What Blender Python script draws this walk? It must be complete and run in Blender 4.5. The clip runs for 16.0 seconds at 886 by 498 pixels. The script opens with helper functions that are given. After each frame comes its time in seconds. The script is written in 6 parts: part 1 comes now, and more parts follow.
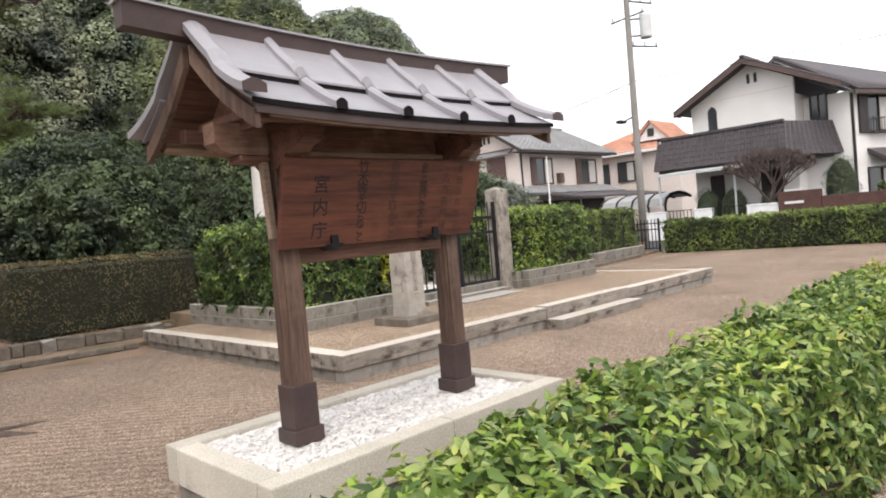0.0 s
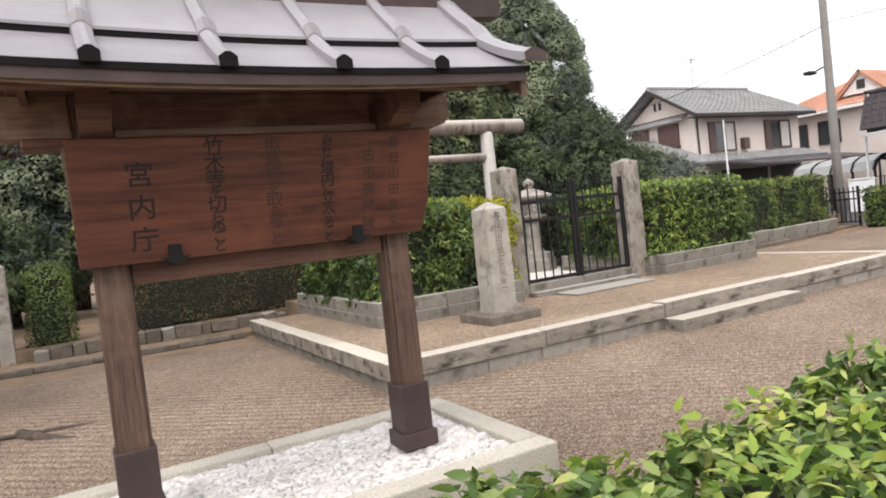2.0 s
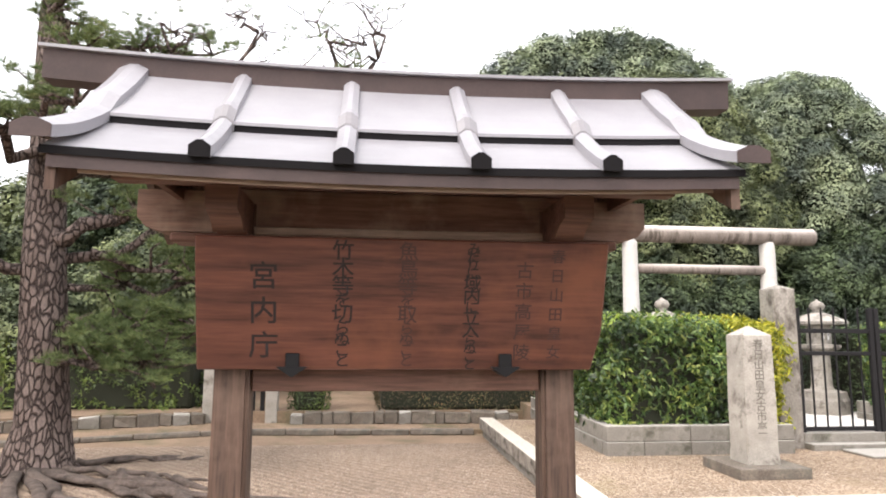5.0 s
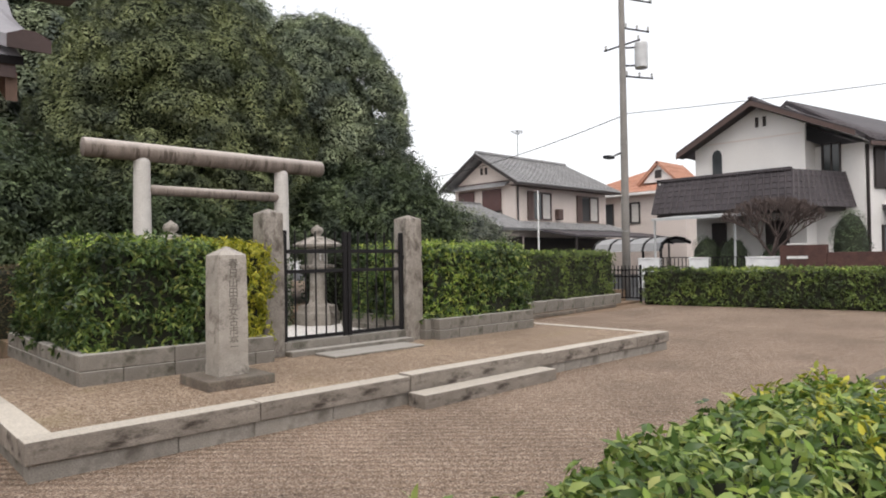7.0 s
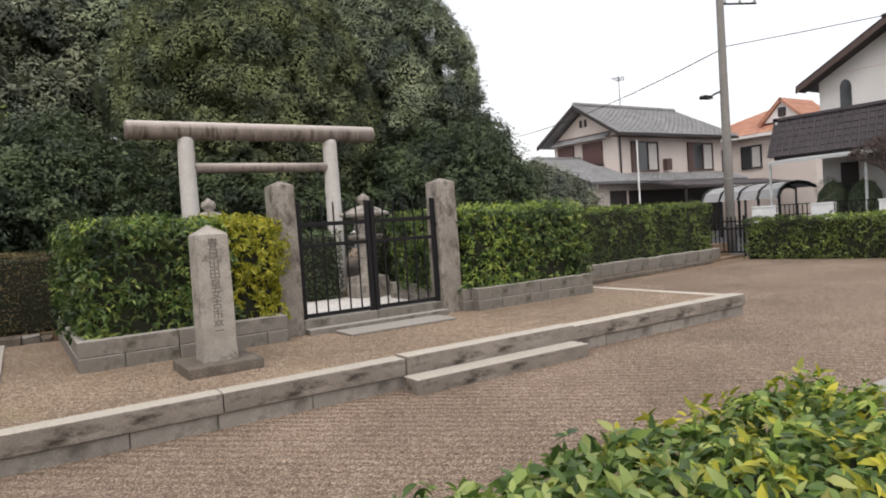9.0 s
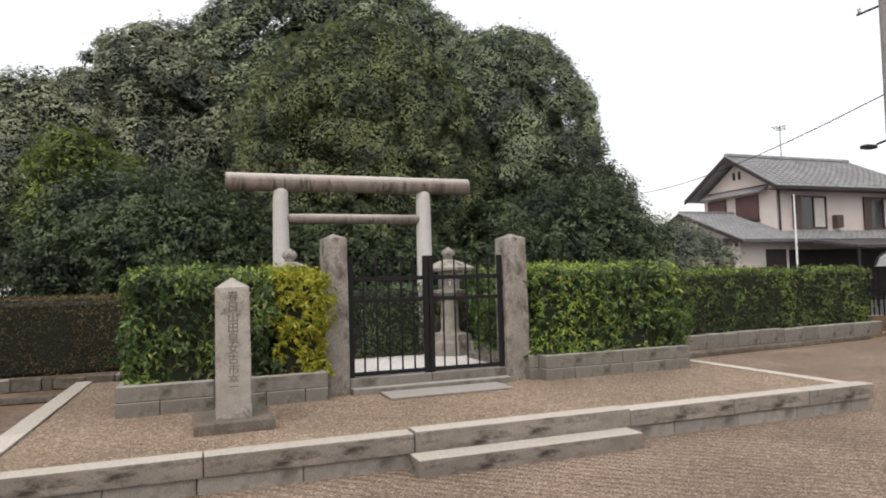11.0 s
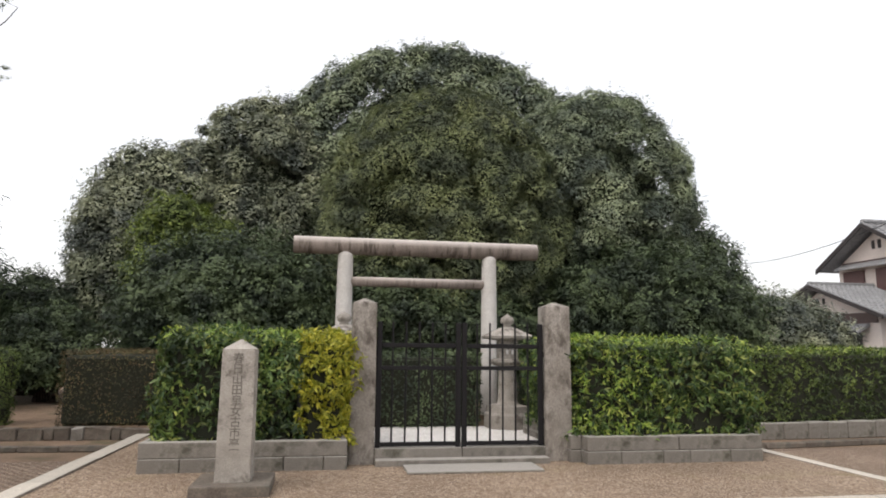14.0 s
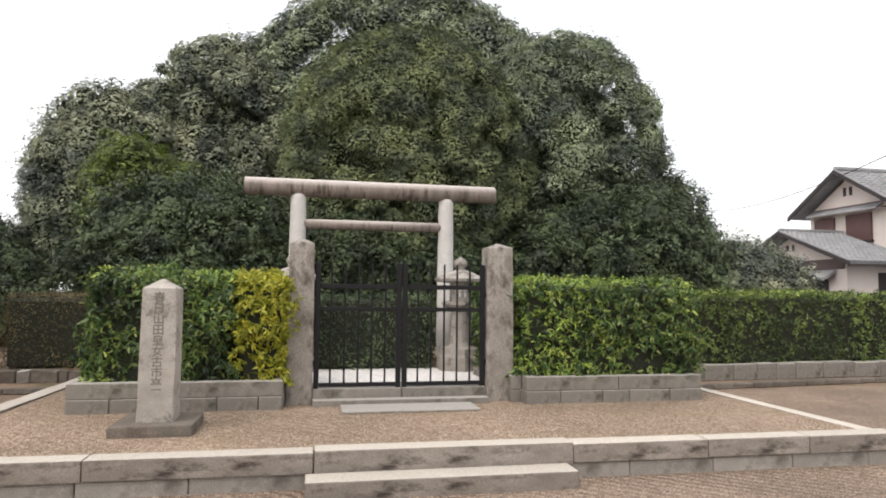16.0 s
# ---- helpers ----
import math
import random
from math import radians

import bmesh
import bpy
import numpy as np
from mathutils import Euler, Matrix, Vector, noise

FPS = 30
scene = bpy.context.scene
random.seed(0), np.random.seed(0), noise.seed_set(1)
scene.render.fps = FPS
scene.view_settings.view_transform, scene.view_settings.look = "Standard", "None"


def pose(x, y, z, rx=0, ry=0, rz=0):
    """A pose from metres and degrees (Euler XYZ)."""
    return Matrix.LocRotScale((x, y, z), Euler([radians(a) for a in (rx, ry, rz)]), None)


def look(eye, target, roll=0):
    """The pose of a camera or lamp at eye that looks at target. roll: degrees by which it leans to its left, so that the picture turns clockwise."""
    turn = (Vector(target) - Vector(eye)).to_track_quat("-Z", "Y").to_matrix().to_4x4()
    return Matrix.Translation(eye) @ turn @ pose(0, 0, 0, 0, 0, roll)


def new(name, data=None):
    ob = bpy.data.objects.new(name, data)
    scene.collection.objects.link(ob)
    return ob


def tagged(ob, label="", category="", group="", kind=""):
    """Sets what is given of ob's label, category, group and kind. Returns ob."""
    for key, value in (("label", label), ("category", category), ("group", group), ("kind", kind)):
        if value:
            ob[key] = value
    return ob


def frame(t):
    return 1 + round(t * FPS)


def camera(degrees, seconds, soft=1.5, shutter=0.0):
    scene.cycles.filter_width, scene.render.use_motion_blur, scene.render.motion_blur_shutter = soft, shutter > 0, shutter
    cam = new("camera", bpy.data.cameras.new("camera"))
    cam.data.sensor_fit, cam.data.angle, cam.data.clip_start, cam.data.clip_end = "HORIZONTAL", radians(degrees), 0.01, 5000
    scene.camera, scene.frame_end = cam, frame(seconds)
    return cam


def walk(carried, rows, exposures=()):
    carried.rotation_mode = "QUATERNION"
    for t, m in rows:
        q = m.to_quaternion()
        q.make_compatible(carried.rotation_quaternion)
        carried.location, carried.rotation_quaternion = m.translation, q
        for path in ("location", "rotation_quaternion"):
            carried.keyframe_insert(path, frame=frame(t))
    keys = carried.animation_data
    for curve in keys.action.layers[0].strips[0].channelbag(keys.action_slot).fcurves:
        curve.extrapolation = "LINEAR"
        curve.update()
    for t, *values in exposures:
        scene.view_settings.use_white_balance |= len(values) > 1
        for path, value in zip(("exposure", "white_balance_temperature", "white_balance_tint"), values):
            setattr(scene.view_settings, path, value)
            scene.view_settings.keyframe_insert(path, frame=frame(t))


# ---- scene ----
cam = camera(68.0, 16.0, 1.9)
PATH = [
    (0, (-3.577, -4.993, 1.371), (-2.168, -3.574, 1.311), -4.9),
    (0.5, (-3.183, -4.971, 1.357), (-1.764, -3.564, 1.269), -5.9),
    (1, (-2.782, -4.998, 1.356), (-1.479, -3.482, 1.283), -6.6),
    (1.5, (-2.419, -4.88, 1.349), (-1.259, -3.253, 1.27), -6.2),
    (2, (-2.092, -4.823, 1.358), (-1.118, -3.078, 1.281), -6.4),
    (2.5, (-1.843, -4.745, 1.37), (-1.109, -2.887, 1.298), -6.0),
    (3, (-1.716, -4.569, 1.414), (-1.176, -2.644, 1.356), -3.7),
    (5.3, (-1.578, -4.52, 1.448), (-1.362, -2.55, 1.718), 0.4),
    (5.5, (-1.612, -4.502, 1.439), (-1.214, -2.555, 1.666), -0.0),
    (6, (-1.534, -4.561, 1.422), (-0.635, -2.776, 1.504), 0.7),
    (6.5, (-1.234, -4.738, 1.401), (-0.037, -3.137, 1.472), -0.1),
    (7, (-0.939, -4.758, 1.386), (0.441, -3.311, 1.417), -0.9),
    (7.5, (-0.627, -4.772, 1.401), (0.796, -3.367, 1.41), -1.9),
    (8, (-0.273, -4.881, 1.411), (1.064, -3.394, 1.42), -2.7),
    (8.5, (0.065, -4.848, 1.399), (1.353, -3.318, 1.356), -3.3),
    (9, (0.386, -4.908, 1.406), (1.484, -3.238, 1.332), -3.8),
    (9.2, (0.513, -4.935, 1.403), (1.536, -3.218, 1.326), -3.8),
    (11.5, (1.874, -4.943, 1.458), (2.514, -3.054, 1.607), -0.8),
    (12, (2.121, -4.979, 1.466), (2.692, -3.071, 1.651), -0.2),
    (12.5, (2.362, -4.947, 1.475), (2.846, -3.019, 1.693), 0.2),
    (13, (2.554, -4.995, 1.486), (2.941, -3.05, 1.742), 0.8),
    (13.5, (2.609, -5.006, 1.482), (2.946, -3.057, 1.78), 0.7),
    (14, (2.618, -4.992, 1.48), (2.959, -3.044, 1.779), 0.6),
    (14.5, (2.629, -4.958, 1.447), (3.008, -2.994, 1.436), 0.5),
    (15, (2.683, -5.011, 1.487), (3.053, -3.053, 1.659), 0.2),
    (15.5, (2.846, -4.974, 1.453), (3.211, -3.018, 1.652), 0.4),
    (16, (3.121, -4.917, 1.42), (3.516, -2.961, 1.561), 0.6),
]
EXPOSURES = [(0, 0.62), (1.5, 0.58), (3, 0.72), (5.3, 1.25), (5.9, 0.92), (6.6, 0.36), (7.2, 0.05), (8.0, -0.08), (9.2, 0.08), (11.5, 0.08), (14.4, 0.12), (15.0, 0.5), (16, 0.4)]
walk(cam, [(t, look(eye, target, roll)) for t, eye, target, roll in PATH], EXPOSURES)

# ---- world and light ----
world = bpy.data.worlds.new("overcast")
scene.world = world
world.use_nodes = True
wn, wl = world.node_tree.nodes, world.node_tree.links
wn.clear()
sky = wn.new("ShaderNodeTexSky")
sky.sky_type, sky.sun_disc = "NISHITA", False
sky.sun_elevation, sky.sun_rotation = radians(55), radians(215)
sky.air_density, sky.dust_density, sky.ozone_density = 1.0, 6.0, 1.0
bg_sky, bg_cloud, addsh, wout = wn.new("ShaderNodeBackground"), wn.new("ShaderNodeBackground"), wn.new("ShaderNodeAddShader"), wn.new("ShaderNodeOutputWorld")
bg_sky.inputs[1].default_value = 0.05
bg_cloud.inputs[0].default_value = (1.0, 0.985, 0.985, 1)
bg_cloud.inputs[1].default_value = 0.95
wl.new(sky.outputs[0], bg_sky.inputs[0])
wl.new(bg_sky.outputs[0], addsh.inputs[0])
wl.new(bg_cloud.outputs[0], addsh.inputs[1])
wl.new(addsh.outputs[0], wout.inputs[0])
sun_data = bpy.data.lights.new("sun", "SUN")
sun_data.energy, sun_data.angle, sun_data.color = 0.9, radians(25), (1.0, 0.97, 0.94)
sun = new("sun", sun_data)
sun.matrix_world = look((0, 0, 0), (0.47, 0.33, -0.82))


# ---- materials ----
def shader(name):
    m = bpy.data.materials.new(name)
    m.use_nodes = True
    nt = m.node_tree
    return m, nt, nt.nodes["Principled BSDF"]


def tex_coord(nt, scale=(1, 1, 1)):
    tc, mp = nt.nodes.new("ShaderNodeTexCoord"), nt.nodes.new("ShaderNodeMapping")
    mp.inputs["Scale"].default_value = scale
    nt.links.new(tc.outputs["Object"], mp.inputs[0])
    return mp.outputs[0]


def noise_node(nt, vec, scale, detail=5.0, rough=0.6):
    n = nt.nodes.new("ShaderNodeTexNoise")
    n.inputs["Scale"].default_value, n.inputs["Detail"].default_value, n.inputs["Roughness"].default_value = scale, detail, rough
    nt.links.new(vec, n.inputs["Vector"])
    return n.outputs["Fac"]


def ramp(nt, fac, stops):
    r = nt.nodes.new("ShaderNodeValToRGB")
    e = r.color_ramp.elements
    e[0].position, e[0].color = stops[0][0], (*stops[0][1], 1)
    e[1].position, e[1].color = stops[-1][0], (*stops[-1][1], 1)
    for p, c in stops[1:-1]:
        el = e.new(p)
        el.color = (*c, 1)
    nt.links.new(fac, r.inputs[0])
    return r.outputs[0]


def mixc(nt, fac, a, b, mode="MIX"):
    n = nt.nodes.new("ShaderNodeMix")
    n.data_type, n.blend_type = "RGBA", mode
    for sock, v in ((n.inputs[0], fac), (n.inputs[6], a), (n.inputs[7], b)):
        if isinstance(v, (float, int)):
            sock.default_value = v
        elif isinstance(v, tuple):
            sock.default_value = (*v, 1)
        else:
            nt.links.new(v, sock)
    return n.outputs[2]


def rough_mat(name, base, dark, scale=6.0, fine=60.0, rough=0.85, bump=0.3, dist=0.01, stain=None, stain_scale=2.0, stain_at=(0.5, 0.68), stretch=(1, 1, 1), vary=0.12, spec=0.3, metallic=0.0, paler=None, paler_at=(0.45, 0.8), grain_range=(0.62, 1.25)):
    m, nt, p = shader(name)
    v = tex_coord(nt, stretch)
    big, small = noise_node(nt, v, scale), noise_node(nt, v, fine, 4)
    col = ramp(nt, big, [(0.3, dark), (0.7, base)])
    grain = ramp(nt, small, [(0.25, (grain_range[0],) * 3), (0.75, (grain_range[1],) * 3)])
    col = mixc(nt, 1.0, col, grain, "MULTIPLY")
    if stain:
        f = ramp(nt, noise_node(nt, v, stain_scale, 7, 0.7), [(stain_at[0], (0, 0, 0)), (stain_at[1], (1, 1, 1))])
        col = mixc(nt, f, col, stain)
    # upward-facing surfaces mix towards a second, lighter colour
    if paler:
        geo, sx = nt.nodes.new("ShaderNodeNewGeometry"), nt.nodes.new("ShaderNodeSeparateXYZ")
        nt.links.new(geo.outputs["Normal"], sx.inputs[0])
        col = mixc(nt, ramp(nt, sx.outputs[2], [(paler_at[0], (0, 0, 0)), (paler_at[1], (0.9, 0.9, 0.9))]), col, mixc(nt, 1.0, paler, grain, "MULTIPLY"))
    if vary:
        oi = nt.nodes.new("ShaderNodeObjectInfo")
        col = mixc(nt, 1.0, col, ramp(nt, oi.outputs["Random"], [(0, (1 - vary,) * 3), (1, (1 + vary,) * 3)]), "MULTIPLY")
    nt.links.new(col, p.inputs["Base Color"])
    p.inputs["Roughness"].default_value, p.inputs["Metallic"].default_value = rough, metallic
    p.inputs["Specular IOR Level"].default_value = spec
    if bump:
        b = nt.nodes.new("ShaderNodeBump")
        b.inputs["Strength"].default_value, b.inputs["Distance"].default_value = bump, dist
        nt.links.new(small, b.inputs["Height"])
        nt.links.new(b.outputs[0], p.inputs["Normal"])
    return m


def gravel_mat(name, cols, cell=70.0, patch=0.25, bump=0.8, rake=0.0, far=0.8, moss=None):
    m, nt, p = shader(name)
    v = tex_coord(nt)
    vo = nt.nodes.new("ShaderNodeTexVoronoi")
    vo.inputs["Scale"].default_value = cell
    nt.links.new(v, vo.inputs["Vector"])
    sep = nt.nodes.new("ShaderNodeSeparateColor")
    nt.links.new(vo.outputs["Color"], sep.inputs[0])
    col = ramp(nt, sep.outputs[0], cols)
    big = noise_node(nt, v, 0.7, 5, 0.6)
    col = mixc(nt, 1.0, col, ramp(nt, big, [(0.3, (1 - patch,) * 3), (0.7, (1 + patch * 0.5,) * 3)]), "MULTIPLY")
    mid = noise_node(nt, v, 9.0, 4, 0.7)
    col = mixc(nt, 1.0, col, ramp(nt, mid, [(0.3, (0.86, 0.84, 0.82)), (0.7, (1.1, 1.1, 1.1))]), "MULTIPLY")
    if moss:
        col = mixc(nt, ramp(nt, noise_node(nt, v, 1.3, 6, 0.7), [(0.55, (0, 0, 0)), (0.75, (0.7, 0.7, 0.7))]), col, moss)
    nt.links.new(col, p.inputs["Base Color"])
    p.inputs["Roughness"].default_value, p.inputs["Specular IOR Level"].default_value = 0.9, 0.2
    h = nt.nodes.new("ShaderNodeMath")
    h.operation = "MULTIPLY"
    nt.links.new(vo.outputs["Distance"], h.inputs[0])
    h.inputs[1].default_value = -1.0
    height = h.outputs[0]
    if rake:
        w = nt.nodes.new("ShaderNodeTexWave")
        w.wave_type, w.bands_direction = "BANDS", "DIAGONAL"
        w.inputs["Scale"].default_value, w.inputs["Distortion"].default_value, w.inputs["Detail"].default_value, w.inputs["Detail Scale"].default_value = 4.2, 2.4, 3.0, 1.4
        nt.links.new(v, w.inputs["Vector"])
        a = nt.nodes.new("ShaderNodeMath")
        a.operation = "MULTIPLY_ADD"
        nt.links.new(w.outputs["Fac"], a.inputs[0])
        a.inputs[1].default_value = rake
        nt.links.new(height, a.inputs[2])
        height = a.outputs[0]
    b = nt.nodes.new("ShaderNodeBump")
    b.inputs["Strength"].default_value, b.inputs["Distance"].default_value = bump, 0.012
    nt.links.new(height, b.inputs["Height"])
    nt.links.new(b.outputs[0], p.inputs["Normal"])
    return m


def wood_mat(name, base, dark, pale, along="z", rough=0.7, scale=1.0, pale_at=(0.5, 0.75), spec=0.3):
    m, nt, p = shader(name)
    st = {"x": (0.6, 9, 9), "y": (9, 0.6, 9), "z": (9, 9, 0.6)}[along]
    v = tex_coord(nt, tuple(s * scale for s in st))
    g1, g2 = noise_node(nt, v, 2.2, 6, 0.65), noise_node(nt, v, 9.0, 5, 0.7)
    col = ramp(nt, g1, [(0.3, dark), (0.55, base), (0.75, base)])
    col = mixc(nt, 1.0, col, ramp(nt, g2, [(0.3, (0.6, 0.6, 0.6)), (0.7, (1.3, 1.3, 1.3))]), "MULTIPLY")
    v2 = tex_coord(nt, (1, 1, 1))
    f = ramp(nt, noise_node(nt, v2, 3.0, 5, 0.6), [(pale_at[0], (0, 0, 0)), (pale_at[1], (0.8, 0.8, 0.8))])
    col = mixc(nt, f, col, pale)
    nt.links.new(col, p.inputs["Base Color"])
    p.inputs["Roughness"].default_value, p.inputs["Specular IOR Level"].default_value = rough, spec
    b = nt.nodes.new("ShaderNodeBump")
    b.inputs["Strength"].default_value, b.inputs["Distance"].default_value = 0.35, 0.004
    nt.links.new(g2, b.inputs["Height"])
    nt.links.new(b.outputs[0], p.inputs["Normal"])
    return m


def leaf_mat(name, stops, rough=0.45, through_=0.25, patch=None, clump=None):
    m, nt, p = shader(name)
    geo = nt.nodes.new("ShaderNodeNewGeometry")
    col = ramp(nt, geo.outputs["Random Per Island"], stops)
    v = tex_coord(nt)
    col = mixc(nt, 1.0, col, ramp(nt, noise_node(nt, v, patch or 1.2, 4, 0.6), [(0.3, (0.72, 0.75, 0.7)), (0.7, (1.22, 1.18, 1.1))]), "MULTIPLY")
    # clump-sized noise puts lit tips and shaded creases into the leaf colour
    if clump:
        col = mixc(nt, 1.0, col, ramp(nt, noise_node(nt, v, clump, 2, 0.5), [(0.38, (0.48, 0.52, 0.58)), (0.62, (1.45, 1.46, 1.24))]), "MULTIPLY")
    nt.links.new(col, p.inputs["Base Color"])
    p.inputs["Roughness"].default_value, p.inputs["Specular IOR Level"].default_value = rough, 0.35
    tr, mx, out = nt.nodes.new("ShaderNodeBsdfTranslucent"), nt.nodes.new("ShaderNodeMixShader"), nt.nodes["Material Output"]
    nt.links.new(col, tr.inputs[0])
    mx.inputs[0].default_value = through_
    nt.links.new(p.outputs[0], mx.inputs[1])
    nt.links.new(tr.outputs[0], mx.inputs[2])
    nt.links.new(mx.outputs[0], out.inputs[0])
    return m


def plain(name, col, rough=0.6, metallic=0.0, spec=0.4):
    m, nt, p = shader(name)
    v = tex_coord(nt)
    c = mixc(nt, 1.0, col, ramp(nt, noise_node(nt, v, 2.5, 6, 0.65), [(0.3, (0.86, 0.86, 0.86)), (0.7, (1.1, 1.1, 1.1))]), "MULTIPLY")
    nt.links.new(c, p.inputs["Base Color"])
    p.inputs["Roughness"].default_value, p.inputs["Metallic"].default_value, p.inputs["Specular IOR Level"].default_value = rough, metallic, spec
    return m


GRAVEL = gravel_mat("brown court gravel", [(0.0, (0.085, 0.058, 0.043)), (0.25, (0.20, 0.143, 0.107)), (0.7, (0.315, 0.235, 0.175)), (1.0, (0.52, 0.43, 0.35))], cell=100, rake=2.4)
GRAVEL_TOP = gravel_mat("tan terrace gravel", [(0.0, (0.10, 0.068, 0.048)), (0.22, (0.225, 0.160, 0.112)), (0.7, (0.350, 0.262, 0.190)), (1.0, (0.58, 0.48, 0.38))], cell=85, rake=0.8, moss=(0.23, 0.19, 0.10))
GRAVEL_WHITE = gravel_mat("white stone chips", [(0.0, (0.55, 0.535, 0.52)), (0.4, (0.66, 0.64, 0.62)), (1.0, (0.80, 0.78, 0.76))], cell=70, patch=0.06, bump=0.15)
DIRT = rough_mat("bare earth", (0.27, 0.19, 0.13), (0.19, 0.13, 0.09), 1.5, 40, 0.95, 0.5, 0.02, stain=(0.10, 0.09, 0.05), stain_scale=1.2, vary=0)
ASPHALT = rough_mat("asphalt", (0.06, 0.06, 0.062), (0.045, 0.045, 0.045), 0.6, 80, 0.9, 0.3, 0.005, vary=0)
STONE = rough_mat("weathered granite", (0.42, 0.385, 0.345), (0.27, 0.245, 0.215), 4, 110, 0.85, 0.4, 0.005, stain=(0.075, 0.062, 0.050), stain_scale=3.4, stain_at=(0.52, 0.66))
# Upward faces take a lighter tone than the sides.
STONE_KERB = rough_mat("kerb granite with pale upward faces", (0.34, 0.30, 0.26), (0.19, 0.165, 0.14), 4, 110, 0.85, 0.5, 0.006, stain=(0.060, 0.048, 0.040), stain_scale=5.5, stain_at=(0.50, 0.66), paler=(0.56, 0.51, 0.44), paler_at=(0.5, 0.8), stretch=(0.55, 1, 1.3))
STONE_PALE = rough_mat("pale clean granite", (0.56, 0.52, 0.45), (0.44, 0.41, 0.35), 3, 120, 0.8, 0.25, 0.003, stain=(0.20, 0.18, 0.15), stain_scale=2.2, stain_at=(0.62, 0.8))
# Upward faces take a lighter grey.
STONE_GREY = rough_mat("grey mossy granite", (0.265, 0.242, 0.212), (0.165, 0.15, 0.132), 4, 100, 0.88, 0.4, 0.005, stain=(0.085, 0.08, 0.062), stain_scale=3.6, stain_at=(0.5, 0.68), paler=(0.36, 0.34, 0.31))
STONE_LOW = rough_mat("pale grey lower kerb granite", (0.34, 0.315, 0.285), (0.23, 0.21, 0.185), 3, 90, 0.88, 0.35, 0.005, stain=(0.13, 0.115, 0.10), stain_scale=2.6, stain_at=(0.5, 0.7))
STONE_POST = rough_mat("lichened pale granite post", (0.36, 0.33, 0.295), (0.20, 0.175, 0.15), 5, 80, 0.9, 0.5, 0.006, stain=(0.085, 0.07, 0.058), stain_scale=6, stain_at=(0.5, 0.66), stretch=(1, 1, 0.6))
STONE_OLD = rough_mat("lichened dark granite", (0.20, 0.168, 0.138), (0.10, 0.083, 0.069), 5, 70, 0.9, 0.4, 0.006, stain=(0.10, 0.095, 0.08), stain_scale=4)
STONE_WHITE = rough_mat("whitish torii granite", (0.66, 0.63, 0.60), (0.54, 0.51, 0.48), 3, 90, 0.8, 0.2, 0.003, vary=0)
# Streaks are stain; pale upper and dark lower halves put shading into colour.
TORII_BEAM = rough_mat("streaked torii beam granite", (0.30, 0.25, 0.22), (0.19, 0.155, 0.135), 3, 90, 0.82, 0.25, 0.003, stain=(0.10, 0.08, 0.065), stain_scale=2.6, stain_at=(0.53, 0.62), stretch=(3.5, 1, 0.5), vary=0, paler=(0.60, 0.55, 0.51), paler_at=(0.10, 0.85))
WOOD_POST = wood_mat("weathered brown post wood", (0.115, 0.070, 0.052), (0.05, 0.032, 0.026), (0.25, 0.165, 0.125), "z")
WOOD_MID = wood_mat("half-bleached beam wood", (0.20, 0.115, 0.085), (0.11, 0.06, 0.045), (0.36, 0.27, 0.21), "x", pale_at=(0.5, 0.7))
WOOD_BEAM = wood_mat("dark brown beam wood", (0.15, 0.075, 0.055), (0.075, 0.038, 0.030), (0.30, 0.18, 0.13), "x", pale_at=(0.6, 0.85))
WOOD_PALE = wood_mat("sun-bleached eave wood", (0.27, 0.19, 0.14), (0.15, 0.095, 0.07), (0.38, 0.30, 0.24), "x")
BOARD = wood_mat("reddish sign board wood", (0.125, 0.046, 0.031), (0.055, 0.023, 0.018), (0.19, 0.070, 0.040), "x", rough=0.5, scale=0.55, pale_at=(0.50, 0.72))
COPPER_RIB = rough_mat("seamed roof rib collar", (0.22, 0.205, 0.22), (0.15, 0.14, 0.15), 5, 140, 0.30, 0.04, 0.001, vary=0.03, spec=0.6, grain_range=(0.9, 1.08))
INK = plain("faded black ink", (0.024, 0.015, 0.014), 0.8)
FAINT = plain("almost washed out ink", (0.058, 0.026, 0.021), 0.7)
COPPER = rough_mat("grey coated roof sheet", (0.29, 0.28, 0.30), (0.235, 0.225, 0.245), 4, 160, 0.36, 0.03, 0.001, vary=0.03, spec=0.5, grain_range=(0.94, 1.05))
COPPER_DARK = plain("dull black of sheet ends and step shade", (0.012, 0.011, 0.012), 0.9, 0.0, 0.1)
COPPER_EDGE = rough_mat("brown roof sheet edge", (0.075, 0.049, 0.046), (0.046, 0.031, 0.030), 6, 120, 0.5, 0.05, 0.001, vary=0, grain_range=(0.88, 1.1))
IRON = plain("black painted iron", (0.012, 0.011, 0.012), 0.6, 0.0, 0.2)
IRON_GREY = plain("dull grey iron", (0.03, 0.032, 0.037), 0.55, 0.3)

